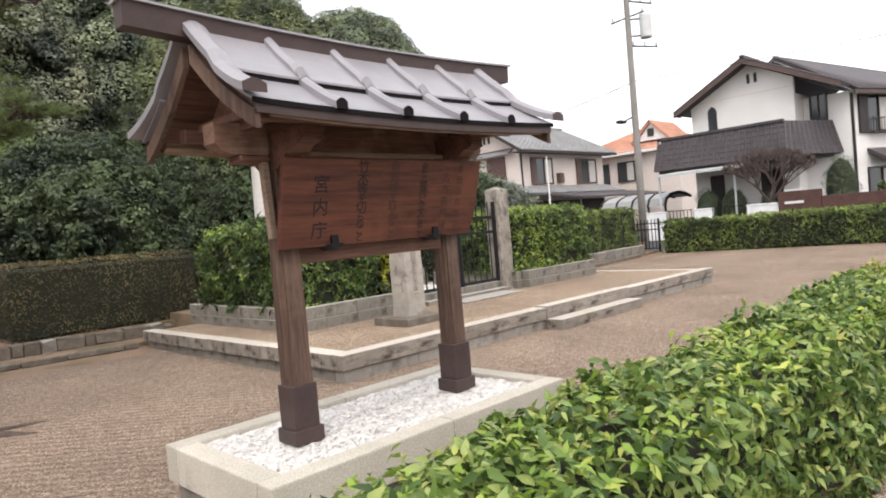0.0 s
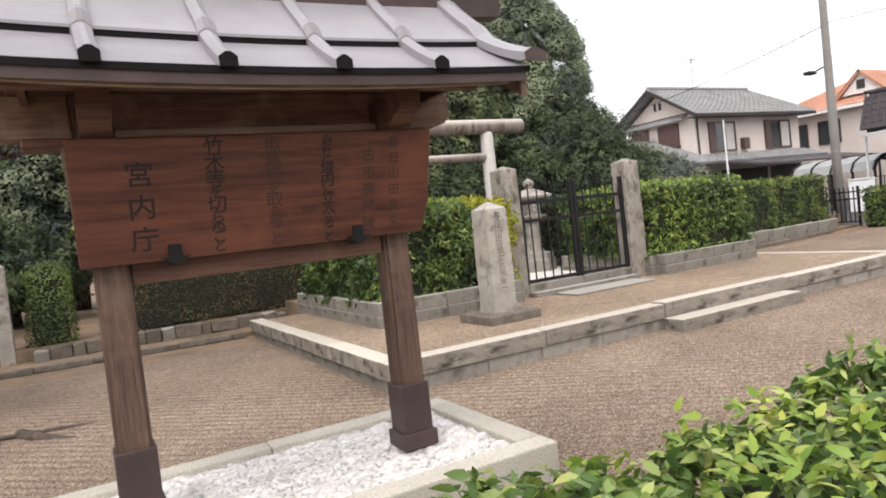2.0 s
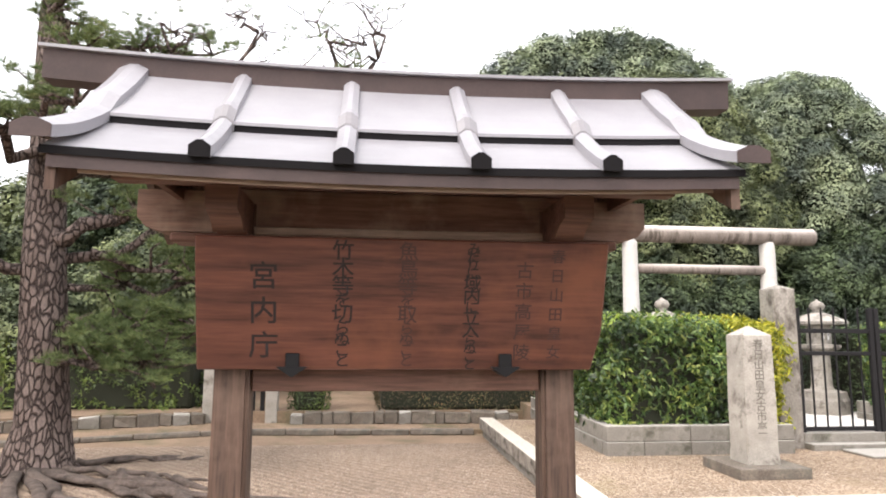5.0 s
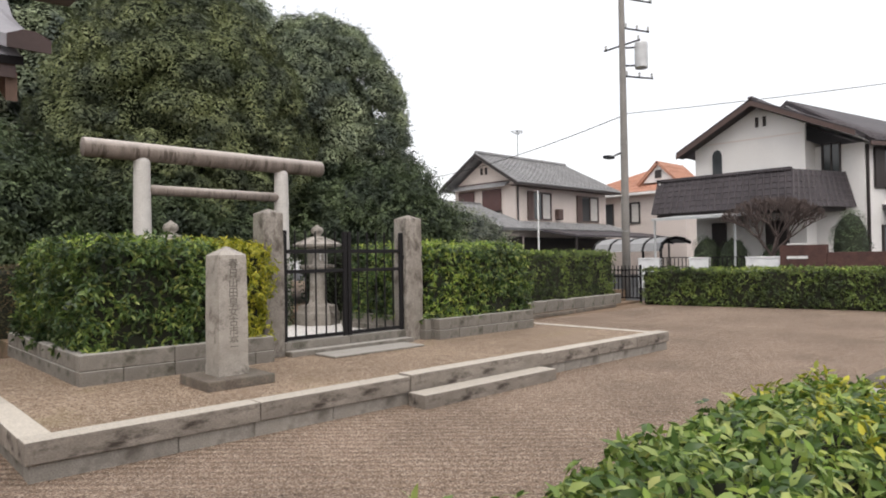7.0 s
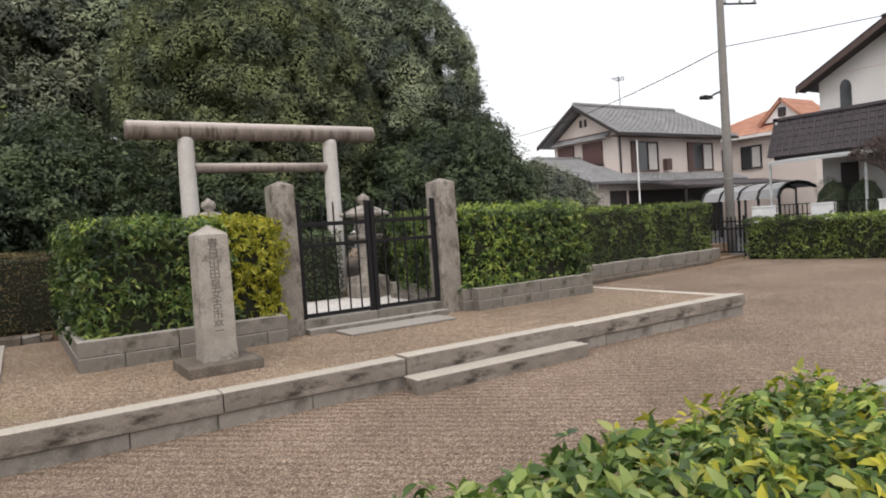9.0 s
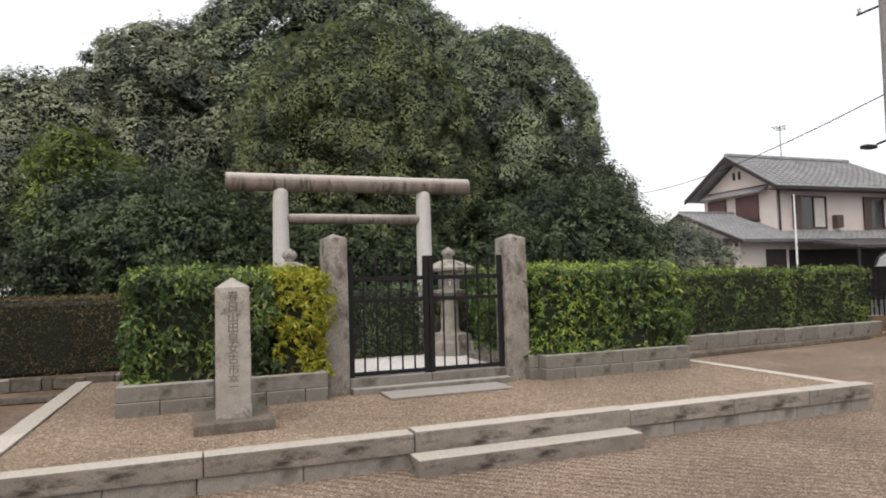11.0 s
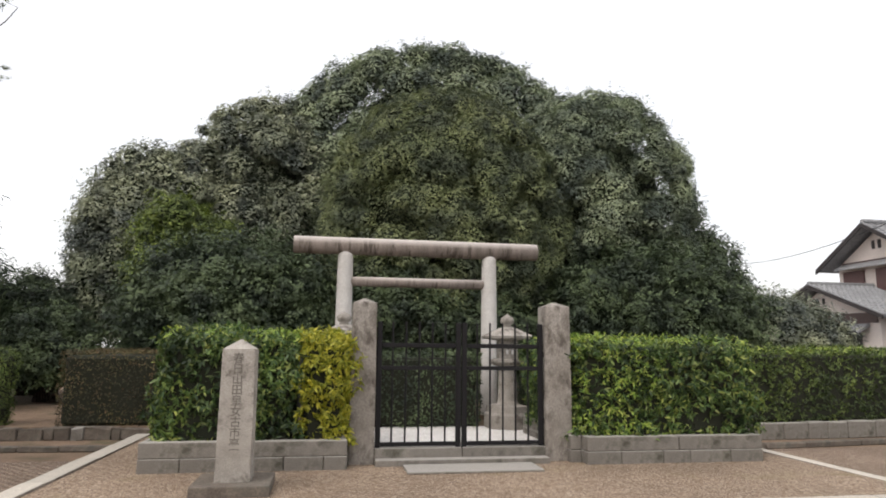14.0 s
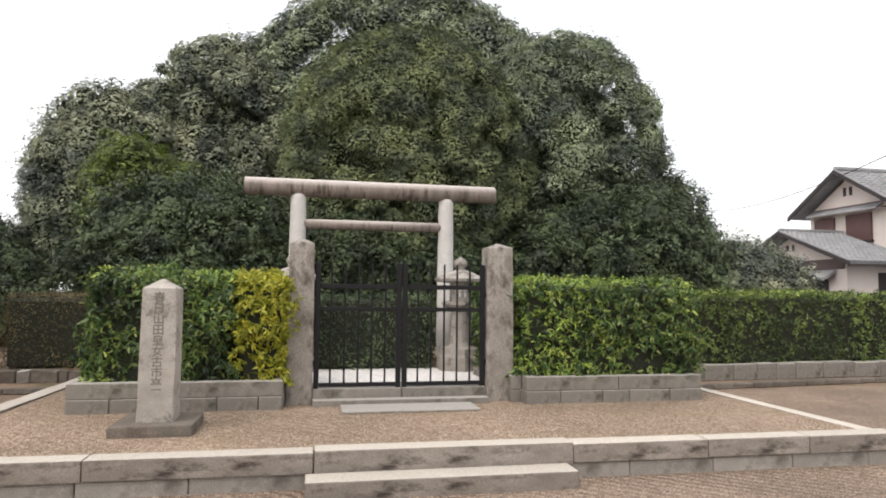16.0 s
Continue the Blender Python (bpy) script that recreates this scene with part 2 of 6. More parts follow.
def bark_mat():
    m, nt, p = shader("plated pine bark")
    v = tex_coord(nt, (1, 1, 0.42))
    nz = nt.nodes.new("ShaderNodeTexNoise")
    nz.inputs["Scale"].default_value, nz.inputs["Detail"].default_value = 7.0, 4.0
    nt.links.new(v, nz.inputs["Vector"])
    warp = mixc(nt, 0.10, v, nz.outputs["Color"], "ADD")
    vo = nt.nodes.new("ShaderNodeTexVoronoi")
    vo.feature = "DISTANCE_TO_EDGE"
    vo.inputs["Scale"].default_value = 17.0
    nt.links.new(warp, vo.inputs["Vector"])
    plate = ramp(nt, vo.outputs["Distance"], [(0.0, (0.0, 0.0, 0.0)), (0.16, (1, 1, 1))])
    base = ramp(nt, noise_node(nt, v, 5.0), [(0.3, (0.12, 0.088, 0.078)), (0.7, (0.20, 0.155, 0.138))])
    col = mixc(nt, plate, (0.032, 0.023, 0.021), base)
    fine = noise_node(nt, v, 60.0, 4)
    col = mixc(nt, 1.0, col, ramp(nt, fine, [(0.25, (0.65, 0.65, 0.65)), (0.75, (1.25, 1.25, 1.25))]), "MULTIPLY")
    nt.links.new(col, p.inputs["Base Color"])
    p.inputs["Roughness"].default_value, p.inputs["Specular IOR Level"].default_value = 0.95, 0.2
    b = nt.nodes.new("ShaderNodeBump")
    b.inputs["Strength"].default_value, b.inputs["Distance"].default_value = 0.9, 0.03
    nt.links.new(plate, b.inputs["Height"])
    nt.links.new(b.outputs[0], p.inputs["Normal"])
    return m


BARK = bark_mat()
ROOT_BARK = rough_mat("weathered surface root bark", (0.15, 0.115, 0.098), (0.055, 0.042, 0.036), 9, 45, 0.95, 1.0, 0.02, vary=0)
# Near-black colours for solid cores that stand for the shade between leaves.
HEDGE_SHADE = plain("dark hedge inside, shade in colour", (0.022, 0.024, 0.014), 0.95)
CROWN_SHADE = plain("shaded inner foliage", (0.03, 0.038, 0.022), 0.95)
L_NAN = leaf_mat("bright glossy hedge leaves", [(0, (0.045, 0.085, 0.026)), (0.35, (0.11, 0.19, 0.05)), (0.7, (0.24, 0.33, 0.095)), (0.97, (0.40, 0.46, 0.16)), (1, (0.44, 0.42, 0.15))], 0.34, 0.3, 3.0)
L_YOUNG = leaf_mat("yellow-green young hedge leaves", [(0, (0.14, 0.24, 0.04)), (0.5, (0.27, 0.39, 0.07)), (1, (0.46, 0.50, 0.12))], 0.4, 0.3, 3.0)
L_BOX = leaf_mat("planter hedge leaves", [(0, (0.027, 0.054, 0.022)), (0.45, (0.067, 0.112, 0.037)), (0.8, (0.134, 0.189, 0.059)), (1, (0.293, 0.317, 0.104))], 0.36, 0.25, 2.0, 2.2)
L_GOLD = leaf_mat("golden hedge leaves", [(0, (0.14, 0.17, 0.02)), (0.5, (0.32, 0.33, 0.035)), (1, (0.55, 0.50, 0.06))], 0.45, 0.3, 4.0)
L_CLIP = leaf_mat("clipped hedge leaves", [(0, (0.055, 0.085, 0.026)), (0.5, (0.10, 0.14, 0.042)), (1, (0.17, 0.205, 0.065))], 0.5, 0.2, 1.2, 1.6)
L_RED = leaf_mat("reddish clipped hedge leaves", [(0, (0.060, 0.058, 0.030)), (0.5, (0.105, 0.092, 0.048)), (0.8, (0.135, 0.095, 0.054)), (1, (0.165, 0.10, 0.058))], 0.6, 0.2, 1.0, 1.5)
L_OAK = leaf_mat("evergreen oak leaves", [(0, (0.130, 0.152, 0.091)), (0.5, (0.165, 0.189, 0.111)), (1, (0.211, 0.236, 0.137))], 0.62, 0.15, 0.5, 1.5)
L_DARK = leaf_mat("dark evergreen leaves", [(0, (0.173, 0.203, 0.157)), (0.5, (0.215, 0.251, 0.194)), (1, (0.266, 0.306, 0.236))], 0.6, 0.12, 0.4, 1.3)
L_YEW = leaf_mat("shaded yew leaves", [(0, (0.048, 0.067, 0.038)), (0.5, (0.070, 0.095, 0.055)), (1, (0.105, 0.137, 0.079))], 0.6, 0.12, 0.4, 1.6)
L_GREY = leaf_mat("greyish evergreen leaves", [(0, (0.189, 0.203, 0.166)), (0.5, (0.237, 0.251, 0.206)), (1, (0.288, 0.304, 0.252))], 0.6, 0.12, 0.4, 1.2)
L_YEL = leaf_mat("yellow-green young leaves", [(0, (0.10, 0.14, 0.04)), (0.6, (0.18, 0.23, 0.06)), (1, (0.28, 0.33, 0.10))], 0.55, 0.25, 1.0, 2.0)
L_PINE = leaf_mat("pine needles", [(0, (0.05, 0.08, 0.03)), (0.6, (0.12, 0.16, 0.06)), (1, (0.22, 0.25, 0.10))], 0.6, 0.15, 2.0)
TRIM_MAROON = plain("maroon shutter paint", (0.10, 0.052, 0.048), 0.6)
STUCCO = rough_mat("cream stucco", (0.76, 0.67, 0.62), (0.68, 0.60, 0.55), 0.8, 60, 0.9, 0.1, 0.003, vary=0)
STUCCO_WHITE = rough_mat("white stucco", (0.82, 0.80, 0.78), (0.74, 0.72, 0.70), 0.6, 60, 0.9, 0.1, 0.003, vary=0)
WALL_WHITE = plain("white painted wall", (0.80, 0.80, 0.80), 0.8)
TILE_GREY = rough_mat("grey roof tiles", (0.33, 0.33, 0.335), (0.23, 0.23, 0.235), 1.2, 12, 0.6, 0.3, 0.02, vary=0.05)
TILE_DARK = rough_mat("dark brown-grey roof tiles", (0.088, 0.076, 0.082), (0.058, 0.050, 0.055), 1.0, 14, 0.5, 0.3, 0.02, vary=0.05)
TILE_ORANGE = rough_mat("orange clay roof tiles", (0.56, 0.295, 0.205), (0.45, 0.235, 0.165), 1.5, 12, 0.7, 0.3, 0.02, vary=0.05)
TRIM_BROWN = plain("brown window wood", (0.095, 0.062, 0.055), 0.6)
TRIM_DARK = plain("dark trim", (0.035, 0.028, 0.027), 0.6)
CANOPY = plain("smoky canopy sheet", (0.26, 0.26, 0.26), 0.3)
METAL_PALE = plain("pale metal", (0.55, 0.56, 0.57), 0.4, 0.2)
CONCRETE = rough_mat("grey concrete", (0.30, 0.285, 0.27), (0.23, 0.22, 0.21), 2, 70, 0.85, 0.2, 0.004, vary=0)
BRICK = rough_mat("brown brick", (0.12, 0.062, 0.052), (0.075, 0.042, 0.037), 3, 30, 0.85, 0.3, 0.01, vary=0)
CURTAIN = plain("pale curtain", (0.55, 0.53, 0.50), 0.9)
FEATHER = rough_mat("bare twiggy crown", (0.13, 0.10, 0.09), (0.08, 0.06, 0.055), 5, 40, 0.95, 0.2, 0.01, vary=0)


def glass_mat():
    m, nt, p = shader("dark window glass")
    p.inputs["Base Color"].default_value = (0.03, 0.035, 0.04, 1)
    p.inputs["Roughness"].default_value, p.inputs["Specular IOR Level"].default_value = 0.08, 0.7
    return m


GLASS = glass_mat()


# ---- builders ----
def mesh_of(name, bm, material):
    me = bpy.data.meshes.new(name)
    bm.normal_update()
    bm.to_mesh(me)
    bm.free()
    for m in (material if isinstance(material, (list, tuple)) else [material]):
        me.materials.append(m)
    return me


def part(name, bm, material, parent=None, label="", at=None, kind="", smooth=False):
    me = bm if isinstance(bm, bpy.types.Mesh) else mesh_of(name, bm, material)
    if smooth:
        me.polygons.foreach_set("use_smooth", [True] * len(me.polygons))
    ob = new(name, me)
    if parent:
        ob.parent = parent
    if at is not None:
        ob.matrix_basis = at if isinstance(at, Matrix) else Matrix.Translation(at)
    return tagged(ob, label=label, kind=kind)


def thing(name, at, label="", category="", group="", kind=""):
    e = new(name)
    e.empty_display_size = 0.2
    e.matrix_basis = at if isinstance(at, Matrix) else Matrix.Translation(at)
    return tagged(e, label, category, group, kind)


def box(x0, x1, y0, y1, z0, z1, bevel=0.0, bm=None, seg=1):
    own = bm is None
    b = bmesh.new()
    bmesh.ops.create_cube(b, size=1.0, matrix=Matrix.Translation(((x0 + x1) / 2, (y0 + y1) / 2, (z0 + z1) / 2)) @ Matrix.Diagonal((abs(x1 - x0), abs(y1 - y0), abs(z1 - z0), 1)))
    if bevel:
        bmesh.ops.bevel(b, geom=b.edges[:], offset=bevel, segments=seg, affect="EDGES", profile=0.6)
    return b if own else merge(bm, b)


def merge(bm, other):
    me = bpy.data.meshes.new("tmp")
    other.to_mesh(me)
    other.free()
    bm.from_mesh(me)
    bpy.data.meshes.remove(me)
    return bm


def prism(points, axis, a0, a1, bm=None):
    """A polygon given in the two other axes, drawn out along an axis."""
    b = bm or bmesh.new()
    def place(p, a):
        return {"x": (a, p[0], p[1]), "y": (p[0], a, p[1]), "z": (p[0], p[1], a)}[axis]
    lo, hi = [b.verts.new(place(p, a0)) for p in points], [b.verts.new(place(p, a1)) for p in points]
    faces = [b.faces.new(lo), b.faces.new(hi[::-1])]
    for i in range(len(points)):
        j = (i + 1) % len(points)
        faces.append(b.faces.new((lo[j], lo[i], hi[i], hi[j])))
    bmesh.ops.recalc_face_normals(b, faces=faces)
    return b


def ring_tube(path, radii, sides=12, bm=None, squash=1.0):
    """A tube through points with a radius at each."""
    b = bm or bmesh.new()
    rings = []
    pts = [Vector(p) for p in path]
    for i, p in enumerate(pts):
        d = (pts[min(i + 1, len(pts) - 1)] - pts[max(i - 1, 0)]).normalized()
        u = d.cross(Vector((0, 0, 1)) if abs(d.z) < 0.9 else Vector((1, 0, 0))).normalized()
        w = d.cross(u).normalized()
        rings.append([b.verts.new(p + (u * math.cos(a) + w * math.sin(a) * squash) * radii[i]) for a in [2 * math.pi * k / sides for k in range(sides)]])
    faces = []
    for r0, r1 in zip(rings, rings[1:]):
        for k in range(sides):
            faces.append(b.faces.new((r0[k], r0[(k + 1) % sides], r1[(k + 1) % sides], r1[k])))
    faces.append(b.faces.new(rings[0]))
    faces.append(b.faces.new(rings[-1]))
    bmesh.ops.recalc_face_normals(b, faces=faces)
    return b


def lathe(profile, sides=16, bm=None, at=(0, 0, 0), turn=0.0):
    """A solid of revolution about z, from (radius, height) pairs."""
    b = bm or bmesh.new()
    rings = [[b.verts.new((at[0] + r * math.cos(turn + 2 * math.pi * k / sides), at[1] + r * math.sin(turn + 2 * math.pi * k / sides), at[2] + z)) for k in range(sides)] for r, z in profile]
    faces = []
    for r0, r1 in zip(rings, rings[1:]):
        for k in range(sides):
            faces.append(b.faces.new((r0[k], r0[(k + 1) % sides], r1[(k + 1) % sides], r1[k])))
    faces += [b.faces.new(rings[0]), b.faces.new(rings[-1])]
    bmesh.ops.recalc_face_normals(b, faces=faces)
    return b


def array_mesh(name, verts, tris, material):
    me = bpy.data.meshes.new(name)
    n, k = tris.shape
    me.vertices.add(len(verts))
    me.vertices.foreach_set("co", verts.astype(np.float32).ravel())
    me.loops.add(n * k)
    me.loops.foreach_set("vertex_index", tris.astype(np.int32).ravel())
    me.polygons.add(n)
    me.polygons.foreach_set("loop_start", np.arange(0, n * k, k, dtype=np.int32))
    me.update(calc_edges=True)
    me.materials.append(material)
    return me


def leaf_shape(kind):
    if kind == "fine":
        v = np.array([(0, 0, 0), (.35, 0, .03), (.7, 0, .0), (1, 0, -.10), (.3, .15, .065), (.65, .12, .035), (.3, -.15, .065), (.65, -.12, .035)], float)
        f = np.array([(0, 1, 4), (1, 5, 4), (1, 2, 5), (2, 3, 5), (0, 6, 1), (1, 6, 7), (1, 7, 2), (2, 7, 3)])
    elif kind == "ovate":
        v = np.array([(0, 0, 0), (.35, 0, .03), (.7, 0, .0), (1, 0, -.12), (.28, .20, .07), (.62, .155, .03), (.28, -.20, .07), (.62, -.155, .03)], float)
        f = np.array([(0, 1, 4), (1, 5, 4), (1, 2, 5), (2, 3, 5), (0, 6, 1), (1, 6, 7), (1, 7, 2), (2, 7, 3)])
    elif kind == "broad":
        v = np.array([(0, 0, 0), (.5, .32, .06), (1, 0, -.08), (.5, -.32, .06)], float)
        f = np.array([(0, 2, 1), (0, 3, 2)])
    elif kind == "needle":
        v = np.array([(0, -.02, 0), (1, 0, 0), (0, .02, 0)], float)
        f = np.array([(0, 1, 2)])
    else:
        v = np.array([(0, 0, 0), (.5, .21, .05), (1, 0, -.06), (.5, -.21, .05)], float)
        f = np.array([(0, 2, 1), (0, 3, 2)])
    return v, f


def leaves(points, normals, size, kind="plain", rng=None, spread=0.8, droop=0.25, size_vary=0.35, tilt_up=0.0):
    """Leaves at points, roughly facing the normals, their tips turned outwards and down."""
    v, f = leaf_shape(kind)
    n = len(points)
    nn = normals + rng.normal(0, spread, (n, 3)) * 0.6
    nn[:, 2] += tilt_up
    nn /= np.linalg.norm(nn, axis=1, keepdims=True) + 1e-9
    d = rng.normal(0, 1, (n, 3)) + normals * 0.7
    d[:, 2] -= droop
    d -= (d * nn).sum(1, keepdims=True) * nn
    d /= np.linalg.norm(d, axis=1, keepdims=True) + 1e-9
    s = np.cross(nn, d)
    L = size * (1 + rng.uniform(-size_vary, size_vary, n))
    co = points[:, None, :] + L[:, None, None] * (v[None, :, 0:1] * d[:, None, :] + v[None, :, 1:2] * s[:, None, :] + v[None, :, 2:3] * nn[:, None, :])
    tris = f[None] + (np.arange(n) * len(v))[:, None, None]
    return co.reshape(-1, 3), tris.reshape(-1, f.shape[1])


def box_surface(x0, x1, y0, y1, z0, z1, n, rng, faces="tfblr", rounding=0.12):
    """Points and normals on the skin of a clipped hedge with rounded shoulders."""
    dx, dy, dz = x1 - x0, y1 - y0, z1 - z0
    area = {"t": dx * dy, "f": dx * dz, "b": dx * dz, "l": dy * dz, "r": dy * dz}
    total = sum(area[c] for c in faces)
    P, N = [], []
    for c in faces:
        k = int(n * area[c] / total)
        a, b = rng.uniform(0, 1, k), rng.uniform(0, 1, k)
        if c == "t":
            p, q = np.c_[x0 + a * dx, y0 + b * dy, np.full(k, z1)], (0, 0, 1)
        elif c == "f":
            p, q = np.c_[x0 + a * dx, np.full(k, y0), z0 + b * dz], (0, -1, 0)
        elif c == "b":
            p, q = np.c_[x0 + a * dx, np.full(k, y1), z0 + b * dz], (0, 1, 0)
        elif c == "l":
            p, q = np.c_[np.full(k, x0), y0 + a * dy, z0 + b * dz], (-1, 0, 0)
        else:
            p, q = np.c_[np.full(k, x1), y0 + a * dy, z0 + b * dz], (1, 0, 0)
        P.append(p)
        N.append(np.tile(np.array(q, float), (k, 1)))
    P, N = np.concatenate(P), np.concatenate(N)
    lo, hi = np.array((x0, y0, z0 - 9)) + rounding, np.array((x1, y1, z1)) - rounding
    core = np.clip(P, lo, hi)
    off = P - core
    ln = np.linalg.norm(off, axis=1, keepdims=True)
    N2 = off / (ln + 1e-9)
    P = np.where(ln > 1e-6, core + N2 * rounding, P)
    N = np.where(ln > 1e-6, N2, N)
    return P, N


def wobble(P, scale, amount, seed=0):
    out = np.empty(len(P))
    for i, p in enumerate(P):
        out[i] = noise.noise(Vector((p[0] * scale + seed, p[1] * scale, p[2] * scale)))
    return out * amount


def hedge(name, x0, x1, y0, y1, z0, z1, size, count, material, label, kind="plain", faces="tfblr", seed=1, lump=0.05, droop=0.3, core=0.07, turn=0.0, group="", at=(0, 0), loose=0.03, rounding=0.1, whorl=1):
    rng = np.random.default_rng(seed)
    e = thing(name, Matrix.Translation((at[0], at[1], z0)) @ Matrix.Rotation(turn, 4, "Z"), label, "hedge", group)
    P, N = box_surface(x0, x1, y0, y1, 0, z1 - z0, count // whorl, rng, faces, rounding)
    P = P + N * (wobble(P, 2.3, lump, seed) + wobble(P, 7, lump * 0.6, seed) + rng.uniform(-loose, loose * 0.6, len(P)))[:, None]
    P[:, 2] = np.maximum(P[:, 2], 0.02)
    if whorl > 1:
        tip = N + rng.normal(0, 0.45, N.shape)
        P, N = np.repeat(P, whorl, axis=0), np.repeat(tip / np.linalg.norm(tip, axis=1, keepdims=True), whorl, axis=0)
    co, tr = leaves(P, N, size, kind, rng, droop=droop)
    part("foliage", array_mesh("foliage", co, tr, material), material, e, kind="stuff")
    # a dark solid within the leaves, for the shade inside the hedge
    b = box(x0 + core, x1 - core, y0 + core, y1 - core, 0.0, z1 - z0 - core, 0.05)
    part("shade_core", b, HEDGE_SHADE, e, kind="stuff")
    return e


def billow(P, freq, rng, n=7):
    """Soft clumps with narrow creases between them, 0 in a crease and 1 on a clump."""
    out = np.ones(len(P))
    for _ in range(n):
        d = rng.normal(0, 1, 3)
        d *= freq / np.linalg.norm(d) * rng.uniform(0.7, 1.4)
        out = np.minimum(out, np.abs(np.sin(P @ d + rng.uniform(0, 6.28) + 0.7 * np.sin(P[:, [1, 2, 0]] @ d * 0.6))) * 1.5)
    return out


def crown_mesh(lobes, size, per_m2, material, rng, kind="broad", droop=0.2, shag=0.12, face=None, cluster=1, squash=1.0):
    """Leaves over overlapping lobes (x, y, z, rx, ry, rz); only skin outside the other lobes is kept."""
    C = np.array([l[:3] for l in lobes], float)
    R = np.array([l[3:6] for l in lobes], float)
    PP, NN = [], []
    for i in range(len(lobes)):
        r = R[i]
        area = 4 * math.pi * ((r[0] * r[1]) ** 1.6 / 3 + (r[0] * r[2]) ** 1.6 / 3 + (r[1] * r[2]) ** 1.6 / 3) ** (1 / 1.6)
        n = int(area * per_m2)
        u = rng.normal(0, 1, (n, 3))
        u /= np.linalg.norm(u, axis=1, keepdims=True)
        p = C[i] + u * r * (1 + rng.uniform(-shag, shag * 0.7, (n, 1)))
        nm = u / r
        nm /= np.linalg.norm(nm, axis=1, keepdims=True)
        amp = min(0.42, 0.32 * r.min())
        p += u * ((billow(p, 1.1 / max(0.5, r.min() * 0.55), rng, 4) - 0.55) * amp * 1.3 + rng.uniform(-0.05, 0.06, n) ** 3 * 900 * 0.3)[:, None]
        keep = np.ones(n, bool)
        for j in range(len(lobes)):
            if j != i and (np.abs(C[i] - C[j]) < (R[i] + R[j]) * 1.25).all():
                keep &= (((p - C[j]) / (R[j] * 0.84)) ** 2).sum(1) > 1
        if face is not None:
            keep &= (nm @ np.array(face, float)) > -0.35
        keep &= p[:, 2] > 0.3
        PP.append(p[keep])
        NN.append(nm[keep])
    P, N = np.concatenate(PP), np.concatenate(NN)
    co, tr = leaves(P, N, size, kind, rng, droop=droop, spread=0.42, tilt_up=0.9)
    return array_mesh("foliage", co, tr, material)


def core_mesh(lobes, scale=0.74):
    bm = bmesh.new()
    for n, l in enumerate(lobes):
        k = scale if n else max(scale, 0.9)
        bmesh.ops.create_icosphere(bm, subdivisions=2 if n == 0 or l[3] > 0.6 else 1, radius=1.0, matrix=Matrix.Translation(l[:3]) @ Matrix.Diagonal((l[3] * k, l[4] * k, l[5] * k, 1)))
    return bm


def shoot_mesh(lobes, count, length, size, material, rng, face):
    """Leafy shoots standing out of the crown and bending upwards, for a feathery outline."""
    C, R = np.array([l[:3] for l in lobes], float), np.array([l[3:6] for l in lobes], float)
    weight = (R ** 2).sum(1)
    pick = rng.choice(len(C), count * 3, p=weight / weight.sum())
    u = rng.normal(0, 1, (count * 3, 3))
    u[:, 2] += 0.25
    u /= np.linalg.norm(u, axis=1, keepdims=True)
    p = C[pick] + u * R[pick] * 0.97
    keep = (u @ np.array(face, float)) > -0.4
    keep &= p[:, 2] > 0.3
    for j in range(len(C)):
        keep &= ((((p - C[j]) / (R[j] * 0.88)) ** 2).sum(1) > 1) | (pick == j)
    p, u = p[keep][:count], u[keep][:count]
    k = 15
    t = np.linspace(0.0, 1.0, k)[None, :, None]
    ln = length * rng.uniform(0.45, 1.25, (len(p), 1, 1))
    d = u + rng.normal(0, 0.35, u.shape)
    d[:, 2] += 0.35
    d /= np.linalg.norm(d, axis=1, keepdims=True)
    pts = p[:, None, :] + d[:, None, :] * t * ln
    pts[:, :, 2:3] -= 0.22 * ln * t ** 2
    pts = pts + rng.normal(0, size * 0.28, pts.shape)
    nn = np.repeat(u[:, None, :], k, axis=1)
    co, tr = leaves(pts.reshape(-1, 3), nn.reshape(-1, 3), size * 1.1, "plain", rng, droop=0.1, spread=0.7, tilt_up=0.6)
    return array_mesh("outer_shoot", co, tr, material)


